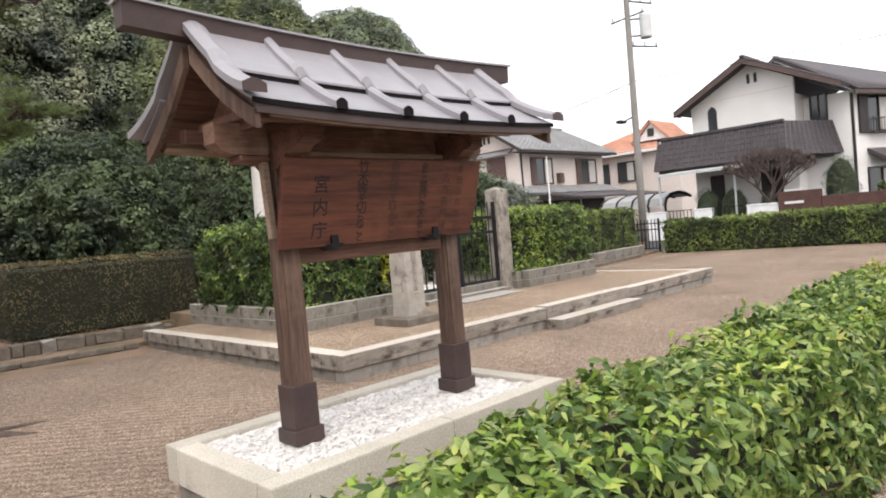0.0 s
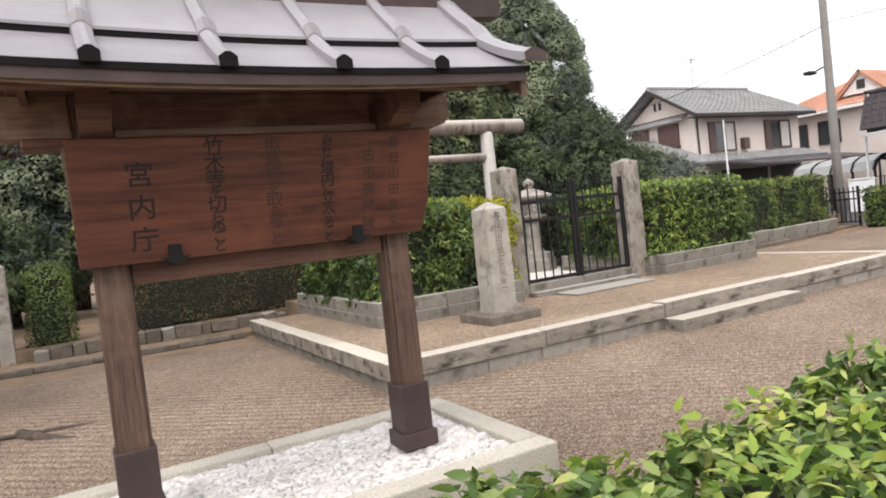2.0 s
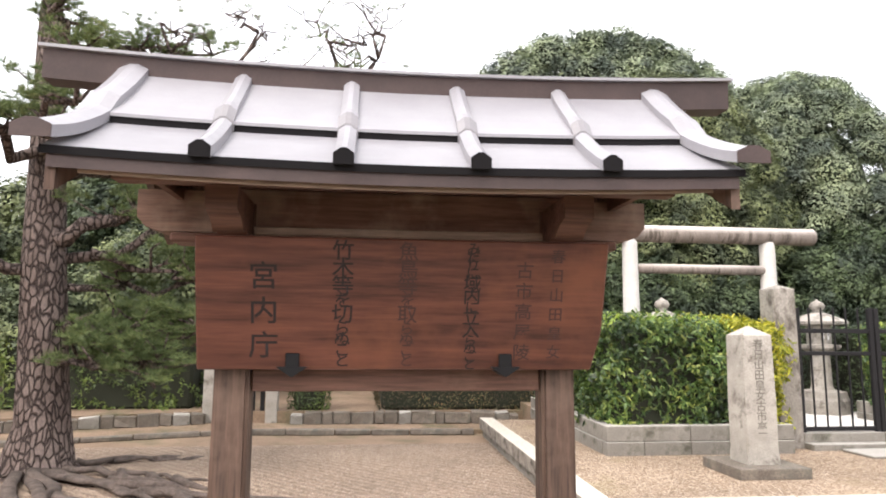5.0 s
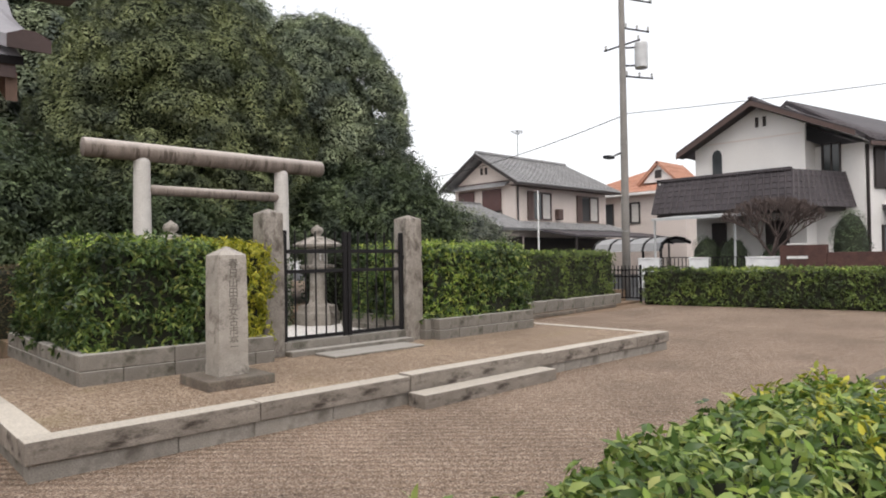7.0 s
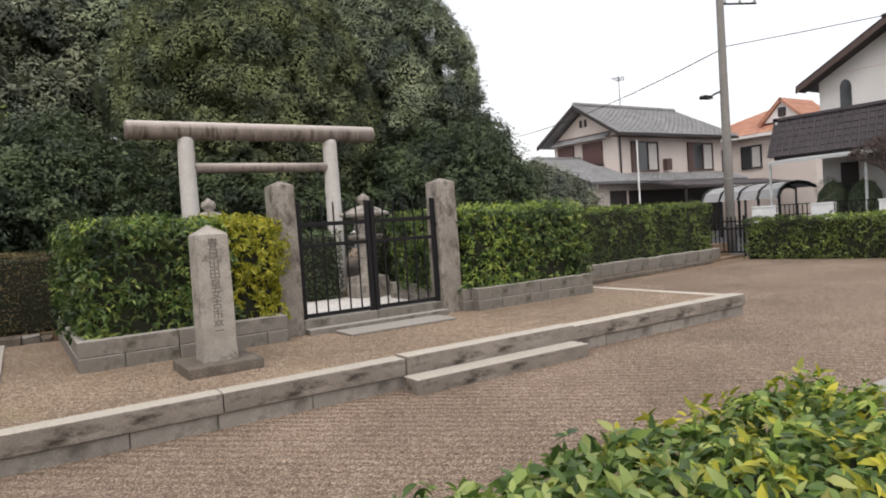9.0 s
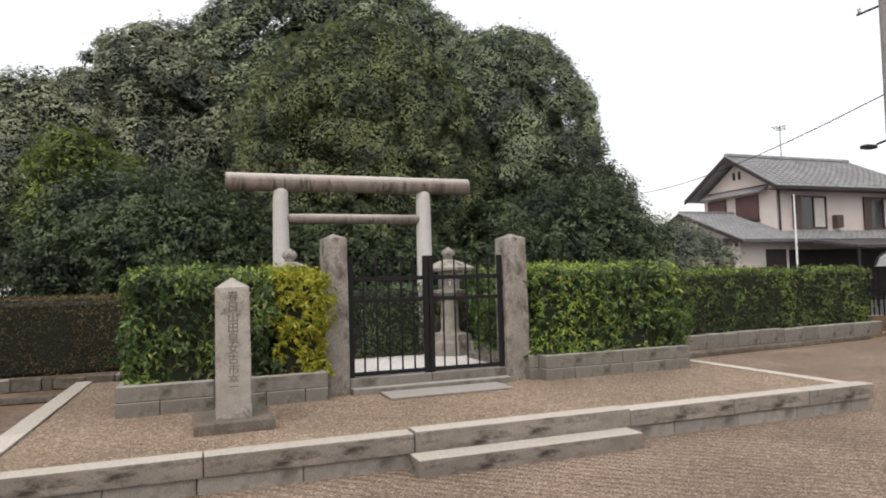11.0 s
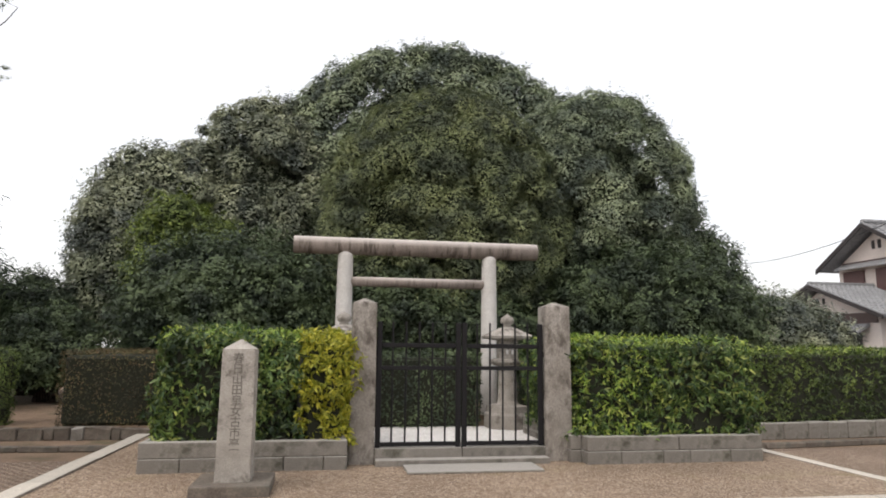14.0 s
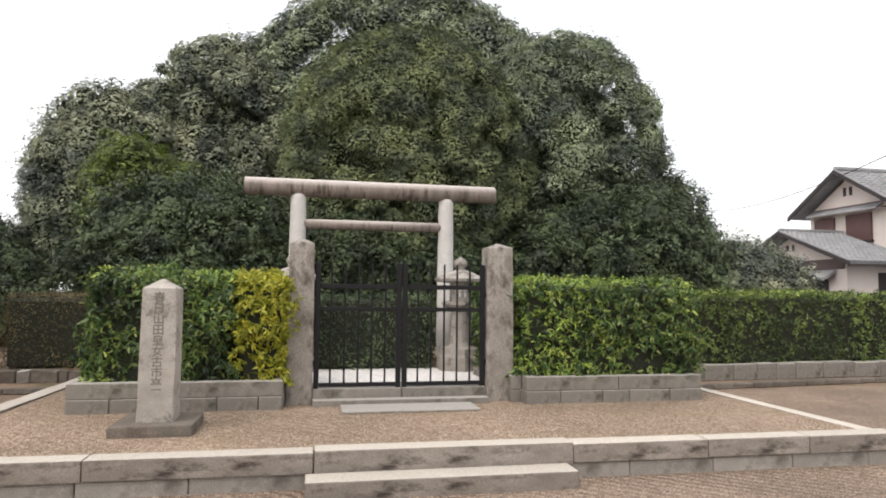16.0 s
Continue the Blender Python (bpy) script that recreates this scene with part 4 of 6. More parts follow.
        for r0, r1 in zip(rows, rows[1:]):
            for k in range(8):
                fs.append(bb.faces.new((r0[k][0], r0[k + 1][0], r1[k + 1][0], r1[k][0])))
                fs.append(bb.faces.new((r0[k][1], r1[k][1], r1[k + 1][1], r0[k + 1][1])))
            for k in (0, 8):
                fs.append(bb.faces.new((r0[k][0], r1[k][0], r1[k][1], r0[k][1])))
        for row in (rows[0], rows[-1]):
            for k in range(8):
                fs.append(bb.faces.new((row[k][0], row[k][1], row[k + 1][1], row[k + 1][0])))
        bmesh.ops.recalc_face_normals(bb, faces=fs)
        return bb
    for side in (-1, 1):
        part("upper_sheet", sheet(side, 0.0, 0.55, 0.88, 0.87, 0.036, 0.010), COPPER, roof)
        part("lower_sheet", sheet(side, 0.50, 1.0, 0.88, 0.88, 0.004, 0.01), COPPER, roof)
        # black strip painted in for the shadow below the upper sheet's edge
        part("step_shade", sheet(side, 0.525, 0.542, 0.865, 0.865, 0.025, 0.025, 1), COPPER_DARK, roof, "dark strip for the shade under the upper roof sheet")
        part("roof_lining", sheet(side, 0.02, 0.96, 0.845, 0.845, -0.012, 0.03), WOOD_BEAM, roof)
        part("eave_edge", sheet(side, 1.001, 1.012, 0.88, 0.88, 0.005, 0.020, 1), COPPER_DARK, roof)
        part("eave_fascia", sheet(side, 0.965, 0.998, 0.866, 0.865, -0.010, 0.040, 1), COPPER_EDGE, roof)
        part("eave_board", sheet(side, 0.86, 0.958, 0.80, 0.80, -0.047, 0.022, 2), WOOD_PALE, roof)
        for i in range(6):
            x = -0.8525 + 0.341 * i
            edge = i in (0, 5)
            wd, ht = (0.044, 0.040) if edge else (0.025, 0.036)
            def section(bb, u, grow=1.0, push=0.0):
                d, z = slope(u)
                xx = x + (math.copysign(0.035, x) * (u ** 2 - 0.2) if edge else 0)
                z += 0.022 * (xx / 0.88) ** 2 + (0.034 if u < 0.51 else 0.010) + (0.02 * u ** 3 if edge else 0)
                return [bb.verts.new((xx + a * wd * grow, side * (d + push), z + c * grow)) for a, c in ((-1, -0.006), (-1, ht * 0.62), (-0.28, ht), (0.28, ht), (1, ht * 0.62), (1, -0.006))]
            def swept(rows, bb):
                fs = []
                for r0, r1 in zip(rows, rows[1:]):
                    for k in range(6):
                        fs.append(bb.faces.new((r0[k], r0[(k + 1) % 6], r1[(k + 1) % 6], r1[k])))
                fs += [bb.faces.new(rows[0]), bb.faces.new(rows[-1])]
                bmesh.ops.recalc_face_normals(bb, faces=fs)
                return bb
            end = 1.07 if edge else 1.035
            bb = bmesh.new()
            rib = part("edge_rib" if edge else "rib", swept([section(bb, end * j / 10) for j in range(11)], bb), COPPER, roof)
            bb = bmesh.new()
            part("rib_end", swept([section(bb, end, 1.03, 0.0015), section(bb, end, 1.03, 0.007)], bb), COPPER_DARK if not edge else COPPER_EDGE, rib, "dark rib end cap")
            if not edge:
                bb = bmesh.new()
                part("rib_collar", swept([section(bb, 0.50, 1.16), section(bb, 0.56, 1.16)], bb), COPPER_RIB, rib)
    b = bmesh.new()
    rows = []
    for k in range(13):
        q = -1 + 2 * k / 12
        up = 0.035 * q * q
        rows.append([b.verts.new((1.115 * q, y, z + up)) for y, z in ((-0.04, 0.335), (-0.045, 0.43), (0.045, 0.43), (0.04, 0.335))])
    for r0, r1 in zip(rows, rows[1:]):
        for k in range(4):
            b.faces.new((r0[k], r0[(k + 1) % 4], r1[(k + 1) % 4], r1[k]))
    b.faces.new(rows[0])
    b.faces.new(rows[-1])
    bmesh.ops.recalc_face_normals(b, faces=b.faces[:])
    part("ridge_beam", b, COPPER_EDGE, roof, "brown metal-clad ridge")
    b = bmesh.new()
    rows = []
    for k in range(13):
        q = -1 + 2 * k / 12
        up = 0.035 * q * q
        rows.append([b.verts.new((1.125 * q, y, z + up)) for y, z in ((-0.06, 0.432), (-0.06, 0.442), (0, 0.448), (0.06, 0.442), (0.06, 0.432))])
    for r0, r1 in zip(rows, rows[1:]):
        for k in range(5):
            b.faces.new((r0[k], r0[(k + 1) % 5], r1[(k + 1) % 5], r1[k]))
    b.faces.new(rows[0])
    b.faces.new(rows[-1])
    bmesh.ops.recalc_face_normals(b, faces=b.faces[:])
    part("ridge_cap", b, COPPER, roof, "pale metal ridge cap")
    for sx in (-1, 1):
        for side in (-1, 1):
            pts = []
            for j in range(9):
                u = j / 8
                d, z = slope(u)
                pts.append((side * (d - 0.012 * u), z - 0.012))
            low = [(p[0], p[1] - 0.080 + 0.02 * abs(p[0])) for p in reversed(pts)]
            part("bargeboard", prism(pts + low, "x", sx * 0.858 - 0.012, sx * 0.858 + 0.012), WOOD_POST, roof)
        part("gable_fill", prism([(-0.28, -0.01), (0.28, -0.01), (0.0, 0.25)], "x", sx * 0.68 - 0.01, sx * 0.68 + 0.01), WOOD_BEAM, roof)
    part("ridge_pole", box(-0.83, 0.83, -0.03, 0.03, 0.24, 0.30, 0.004), WOOD_BEAM, roof)


signboard()
stone_marker()
gate_post(2.90, 3.17, 2.35, 2.62, 0.20, 2.03)
gate_post(5.11, 5.42, 2.35, 2.62, 0.20, 2.03)
iron_gate()
torii()
stone_lantern(5.43, 5.12, "hexagonal grey stone lantern with onion finial beside the torii")
stone_lantern(2.88, 5.12, "hexagonal grey stone lantern with onion finial, half hidden by golden hedge")
inner = thing("inner_court", (4.14, 2.9, 0.2), "white gravel floor inside the gate", "ground", kind="structure")
part("white_floor", box(-1.2, 3.5, -0.03, 2.5, 0.0, 0.08), GRAVEL_WHITE, inner)
part("earth_floor", box(-1.2, 3.5, 2.503, 3.3, 0.0, 0.08), DIRT, inner)

# ---- hedges ----
left_hedge = hedge("planter_hedge", 0.93, 2.36, 2.24, 4.9, 0.48, 1.57, 0.072, 30000, L_BOX, "clipped dark green broadleaf hedge in the stone planter", kind="fine", faces="tflb", seed=11, lump=0.15, group="planter hedges", droop=0.7, loose=0.12, whorl=5)
hedge("golden_hedge", 2.34, 2.89, 2.22, 3.9, 0.48, 1.59, 0.068, 11000, L_GOLD, "golden-leaved end of the planter hedge beside the gate post", kind="fine", faces="tfrb", seed=12, lump=0.13, droop=0.8, loose=0.10, whorl=5)
right_hedge = hedge("planter_hedge", 5.47, 7.68, 2.24, 4.3, 0.48, 1.53, 0.072, 34000, L_BOX, "clipped dark green broadleaf hedge in the stone planter", kind="fine", faces="tflrb", seed=13, lump=0.15, group="planter hedges", droop=0.7, loose=0.12, whorl=5)
leafy = hedge("clipped_hedge", -3.4, 2.9, -4.16, -3.54, 0.0, 0.725, 0.054, 37000, L_NAN, "bright green leafy hedge running before the signboard", kind="ovate", faces="tflrb", seed=14, lump=0.10, droop=1.1, core=0.11, loose=0.06, rounding=0.14, whorl=4)
def sprigs(parent, x0, x1, y0, y1, z0, z1, count, size, material, seed, name="young_growth", faces="tf", kind="fine", out=0.03):
    """Young shoots of another colour standing out of a hedge, in its own coordinates."""
    rng = np.random.default_rng(seed)
    P, N = box_surface(x0, x1, y0, y1, z0, z1, count // 6, rng, faces, 0.1)
    P = np.repeat(P + N * rng.uniform(-0.02, out * 2, (len(P), 1)), 6, axis=0)
    N = np.repeat(N, 6, axis=0)
    P = P + rng.normal(0, size * 0.28, P.shape)
    co, tr = leaves(P, N, size, kind, rng, droop=0.5)
    part(name, array_mesh(name, co, tr, material), material, parent, kind="stuff")


sprigs(leafy, 1.7, 2.86, -4.16, -3.54, 0, 0.725, 1300, 0.05, L_GOLD, 51, "yellow_growth", "tfb", "ovate")
sprigs(leafy, -3.3, 2.86, -4.16, -3.54, 0, 0.725, 5200, 0.048, L_YOUNG, 52, "young_growth", "tb", "ovate", 0.02)
sprigs(right_hedge, 5.5, 6.5, 2.24, 3.3, 0, 1.06, 2400, 0.055, L_YOUNG, 53, "young_growth", "tfl")
# Young leaves on the tops also put their lit brightness into colour.
sprigs(right_hedge, 5.5, 7.7, 2.24, 4.3, 0, 1.08, 2800, 0.06, L_YOUNG, 54, "lit_top_growth", "t", "fine", 0.05)
sprigs(left_hedge, 0.95, 2.36, 2.24, 4.9, 0, 1.10, 2600, 0.06, L_YOUNG, 55, "lit_top_growth", "t", "fine", 0.045)
back_hedge = hedge("back_hedge", 0, 7.9, 0, 1.1, 0.31, 1.50, 0.06, 20000, L_CLIP, "dense clipped green hedge on the low boundary wall", faces="tf", seed=15, at=(7.7, 4.95), turn=radians(3.5), lump=0.12, loose=0.07, whorl=4)
far_hedge = hedge("far_hedge", 0, 8.2, 0, 0.9, 0.0, 0.99, 0.075, 14000, L_CLIP, "low clipped green hedge along the far end of the court", faces="tf", seed=16, at=(16.1, 4.95), turn=radians(-80), lump=0.10, loose=0.06, whorl=4)
hedge("bank_shrub", -7.3, -4.3, 6.5, 7.7, 0.23, 1.65, 0.06, 12000, L_CLIP, "loosely clipped green shrub row on the bank behind the low wall", faces="tflr", seed=28, lump=0.28, rounding=0.35, loose=0.08, whorl=4)
hedge("gap_bush", -2.8, -2.2, 6.2, 6.8, 0.23, 1.35, 0.045, 3000, L_CLIP, "small clipped green bush between the back gate and the bare gap", faces="tflr", seed=27, lump=0.09, rounding=0.2)
hedge("red_hedge", -1.42, 1.5, 6.12, 9.5, 0.24, 1.38, 0.04, 15000, L_RED, "clipped reddish green hedge on the low bank", faces="tfl", seed=17, lump=0.04)
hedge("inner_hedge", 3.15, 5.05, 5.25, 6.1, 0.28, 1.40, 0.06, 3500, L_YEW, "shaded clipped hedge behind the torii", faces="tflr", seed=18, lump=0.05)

# Yellow-green young leaves that also paint these hedge tops as brightly lit.
sprigs(back_hedge, 0, 7.9, 0, 1.1, 0, 1.19, 1800, 0.06, L_YOUNG, 56, "lit_top_growth", "t", "fine", 0.03)
sprigs(far_hedge, 0, 8.2, 0, 0.9, 0, 0.99, 2200, 0.07, L_YOUNG, 57, "lit_top_growth", "t", "fine", 0.02)


def end_stones():
    e = thing("stone_block", (3.62, -3.75, 0), "squared grey granite block at the end of the leafy hedge", "stone")
    part("block", box(0, 0.36, 0, 0.34, 0, 0.52, 0.02, seg=2), STONE_GREY, e)
    e = thing("stone_block", (4.0, -4.05, 0), "dark weathered granite block at the end of the leafy hedge", "stone")
    part("block", box(0, 0.7, 0, 0.55, 0, 0.56, 0.04, seg=2), STONE_OLD, e)


end_stones()
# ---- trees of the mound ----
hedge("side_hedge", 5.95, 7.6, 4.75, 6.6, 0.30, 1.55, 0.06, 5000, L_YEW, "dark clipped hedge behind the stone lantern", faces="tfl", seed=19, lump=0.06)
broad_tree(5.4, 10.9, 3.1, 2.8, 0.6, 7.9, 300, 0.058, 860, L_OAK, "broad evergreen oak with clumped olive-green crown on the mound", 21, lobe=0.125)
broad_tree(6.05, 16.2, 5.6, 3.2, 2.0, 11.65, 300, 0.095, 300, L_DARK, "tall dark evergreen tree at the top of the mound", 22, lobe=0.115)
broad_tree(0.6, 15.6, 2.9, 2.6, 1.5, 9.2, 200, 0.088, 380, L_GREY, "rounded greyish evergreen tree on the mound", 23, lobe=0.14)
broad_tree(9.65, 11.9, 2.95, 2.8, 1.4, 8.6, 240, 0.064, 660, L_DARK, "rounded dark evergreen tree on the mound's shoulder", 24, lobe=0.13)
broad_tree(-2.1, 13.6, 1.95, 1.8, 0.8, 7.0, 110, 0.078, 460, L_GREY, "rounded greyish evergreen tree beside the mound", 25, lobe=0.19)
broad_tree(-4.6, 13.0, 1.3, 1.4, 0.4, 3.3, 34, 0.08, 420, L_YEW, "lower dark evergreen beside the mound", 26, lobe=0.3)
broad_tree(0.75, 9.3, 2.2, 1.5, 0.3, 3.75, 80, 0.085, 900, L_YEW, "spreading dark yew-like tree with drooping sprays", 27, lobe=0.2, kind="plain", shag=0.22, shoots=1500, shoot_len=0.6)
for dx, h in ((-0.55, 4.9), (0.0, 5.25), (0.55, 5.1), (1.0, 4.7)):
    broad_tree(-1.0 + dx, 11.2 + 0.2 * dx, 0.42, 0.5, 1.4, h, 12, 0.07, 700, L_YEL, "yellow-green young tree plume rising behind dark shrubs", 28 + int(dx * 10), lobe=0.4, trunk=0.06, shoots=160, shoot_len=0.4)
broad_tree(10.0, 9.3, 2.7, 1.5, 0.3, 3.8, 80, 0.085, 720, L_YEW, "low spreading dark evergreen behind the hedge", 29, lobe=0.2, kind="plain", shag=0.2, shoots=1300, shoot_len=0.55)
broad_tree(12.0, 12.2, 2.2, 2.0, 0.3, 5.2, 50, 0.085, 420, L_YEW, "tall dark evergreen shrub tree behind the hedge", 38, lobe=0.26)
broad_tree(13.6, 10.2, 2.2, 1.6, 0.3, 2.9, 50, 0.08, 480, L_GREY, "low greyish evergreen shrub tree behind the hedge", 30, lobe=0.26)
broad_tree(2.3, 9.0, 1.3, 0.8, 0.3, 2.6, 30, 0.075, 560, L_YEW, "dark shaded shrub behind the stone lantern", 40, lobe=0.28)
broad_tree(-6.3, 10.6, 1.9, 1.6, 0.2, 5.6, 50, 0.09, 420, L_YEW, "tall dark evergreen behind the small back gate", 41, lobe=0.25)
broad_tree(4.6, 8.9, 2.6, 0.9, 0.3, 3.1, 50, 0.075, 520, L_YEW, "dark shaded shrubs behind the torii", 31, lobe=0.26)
broad_tree(-3.4, 11.0, 1.3, 1.2, 0.3, 2.3, 36, 0.07, 480, L_YEW, "dark shrub mass at the back of the court", 32, lobe=0.28)
broad_tree(-5.3, 8.4, 1.5, 1.3, 0.2, 3.4, 50, 0.075, 620, L_OAK, "tall rounded green shrub on the bank behind the low wall", 35, lobe=0.24)
broad_tree(-7.7, 8.0, 1.6, 1.4, 0.2, 2.6, 40, 0.075, 560, L_OAK, "rounded green shrub on the bank behind the low wall", 37, lobe=0.26)
broad_tree(-8.4, 12.0, 3.0, 2.3, 0.3, 5.4, 50, 0.11, 300, L_OAK, "green broadleaf tree at the back of the court", 33, lobe=0.25)
broad_tree(-11.5, 7.5, 3.0, 3.0, 0.2, 6.0, 34, 0.13, 200, L_OAK, "green broadleaf tree beside the court", 34, lobe=0.28)
broad_tree(-14.0, 1.0, 3.0, 3.5, 0.2, 6.0, 24, 0.20, 90, L_DARK, "green broadleaf tree beside the court", 36, lobe=0.3, camera_side=(1, 0, 0.1))


# ---- back boundary on the left ----
def rough_wall(name, x0, y0, x1, y1, z0, z1, depth, lens, material, label, seed, rough=0.006):
    e = thing(name, (x0, y0, 0), label, "wall", kind="structure")
    r = random.Random(seed)
    L, ang = math.hypot(x1 - x0, y1 - y0), math.atan2(y1 - y0, x1 - x0)
    s = 0.0
    while s < L - 0.03:
        w = min(r.uniform(*lens), L - s)
        hh = (z1 - z0) * r.uniform(0.78 if rough > 0.01 else 0.93, 1.0)
        m = Matrix.Rotation(ang, 4, "Z") @ Matrix.Translation((s, 0, z0))
        b = box(0, w - 0.008, 0, depth, 0, hh, 0.014, seg=1)
        for v in b.verts:
            v.co += Vector((0, r.uniform(-rough, rough), r.uniform(-rough, rough)))
        part("wall_stone", b, r.choice(material) if isinstance(material, tuple) else material, e, at=m)
        s += w
    return e


rough_wall("low_kerb", -7.4, 4.1, -3.67, 5.30, 0, 0.07, 0.14, (0.5, 0.9), STONE_OLD, "low dark kerb stones at the back of the court", 1)
rough_wall("low_kerb", -3.6, 5.31, -0.02, 5.12, 0, 0.085, 0.14, (0.5, 0.9), STONE_OLD, "low dark kerb stones at the back of the court", 2)
rough_wall("low_wall", -7.4, 5.0, -4.0, 6.05, 0.06, 0.25, 0.2, (0.14, 0.42), (STONE_OLD, STONE_GREY, STONE_OLD), "low rough dark stone retaining wall before the bank", 3, 0.016)
rough_wall("low_wall", -2.75, 5.95, 0.8, 5.85, 0.06, 0.25, 0.2, (0.14, 0.42), (STONE_OLD, STONE_GREY, STONE_OLD), "low rough dark stone retaining wall before the bank", 4, 0.016)
rough_wall("low_kerb", 8.42, 4.28, 14.9, 5.0, 0, 0.09, 0.14, (0.6, 1.1), STONE_OLD, "low dark kerb stones along the boundary", 5)
rough_wall("boundary_wall", 7.7, 4.78, 15.6, 5.27, 0.06, 0.345, 0.2, (0.35, 0.7), STONE_GREY, "low stone boundary wall under the hedge", 6)
bank = thing("bank", (0, 0, 0), "bare earth bank behind the low wall", "bank", kind="structure")
part("ledge", prism([(-7.4, 4.24), (-3.6, 5.46), (0.0, 5.28), (0.9, 5.2), (0.9, 6.1), (-7.4, 6.4)], "z", 0.0, 0.062), DIRT, bank)
part("bank_top", prism([(-7.4, 5.25), (-4.0, 6.25), (-2.75, 6.14), (0.9, 6.04), (0.9, 40), (-30, 40), (-30, 5.25)], "z", 0.0, 0.24), DIRT, bank)
part("bank_top", prism([(0.9, 5.3), (2.9, 5.3), (2.9, 6.21), (17.4, 6.21), (17.4, 40), (0.9, 40)], "z", 0.0, 0.36), DIRT, bank)
part("ledge", prism([(8.4, 4.42), (14.9, 5.14), (17.0, 5.49), (7.7, 4.77)], "z", 0.0, 0.06), DIRT, bank)


terrace_kerb()
planter("stone_planter", 0.84, 2.88, 2.08, 5.25)
planter("stone_planter", 5.49, 7.63, 2.08, 4.5, inset=(5.36, 5.485))


# ---- pine ----
def pine(at, path, radii, roots, branches, tuft_count, needles, label, seed, droop=0.0):
    e = thing("pine_tree", at, label, "tree")
    r = random.Random(seed)
    part("trunk", ring_tube(path, radii, 24), BARK, e, smooth=True)
    for pts in roots:
        line = []
        for p, q in zip(pts, pts[1:]):
            for k in range(4):
                w = 0.0 if not line else 0.075
                line.append(Vector(p).lerp(Vector(q), k / 4) + Vector((r.uniform(-w, w), r.uniform(-w, w), r.uniform(-0.03, 0.01) if line else 0)))
        line.append(Vector(pts[-1]))
        root = ring_tube(line, [max(0.018, 0.068 * (1 - k / 13) ** 0.7 * r.uniform(0.8, 1.15)) for k in range(len(line))], 10, squash=0.55)
        for k in (4, 7, 9):
            a = line[k]
            side = (line[k + 1] - a).cross(Vector((0, 0, 1))).normalized() * r.choice((-1, 1))
            out = (line[-1] - line[0]).normalized()
            ring_tube([a, a + side * 0.15 + out * 0.14, a + side * 0.27 + out * 0.4 + Vector((0, 0, -0.02)), a + side * 0.3 + out * 0.7 + Vector((0, 0, -a.z - 0.03))], [0.055, 0.05, 0.035, 0.015], 8, root)
        part("root", root, ROOT_BARK, e, smooth=True)
    tufts = []
    for a, c, rad in branches:
        a, c = Vector(a), Vector(c)
        n = 9
        pts = [a]
        for k in range(1, n):
            w = 0.07 * (c - a).length
            pts.append(a.lerp(c, k / (n - 1)) + Vector((r.uniform(-w, w), r.uniform(-w, w), r.uniform(-w, w))))
        limb = ring_tube(pts, [rad * (1 - 0.095 * k) for k in range(n)], 8)
        for k in range(3, n):
            for q in range(3):
                d = Vector((r.uniform(-1, 1), r.uniform(-1, 1), r.uniform(-0.1, 0.7))).normalized() * r.uniform(0.2, 0.5)
                mid = pts[k] + d * 0.5 + Vector((r.uniform(-0.07, 0.07), r.uniform(-0.07, 0.07), r.uniform(-0.06, 0.06)))
                ring_tube([pts[k], mid, pts[k] + d], [0.02, 0.013, 0.006], 5, limb)
                for s in range(tuft_count):
                    tufts.append(pts[k] + d * r.uniform(0.5, 1.15) + Vector((r.uniform(-0.12, 0.12), r.uniform(-0.12, 0.12), r.uniform(-0.02, 0.07) - droop)))
        part("limb", limb, BARK, e, smooth=True)
    rng = np.random.default_rng(seed)
    P = np.repeat(np.array([tuple(t) for t in tufts]), needles, axis=0)
    N = rng.normal(0, 1, P.shape)
    N[:, 2] = np.abs(N[:, 2]) * 0.9
    N /= np.linalg.norm(N, axis=1, keepdims=True)
    v, f = leaf_shape("needle")
    sd = np.cross(N, rng.normal(0, 1, P.shape))
    sd /= np.linalg.norm(sd, axis=1, keepdims=True)
    L = rng.uniform(0.07, 0.12, len(P))
    co = P[:, None, :] + L[:, None, None] * (v[None, :, 0:1] * N[:, None, :] + v[None, :, 1:2] * 1.3 * sd[:, None, :])
    tr = f[None] + (np.arange(len(P)) * 3)[:, None, None]
    part("needles", array_mesh("needles", co.reshape(-1, 3), tr.reshape(-1, 3), L_PINE), L_PINE, e, kind="stuff")


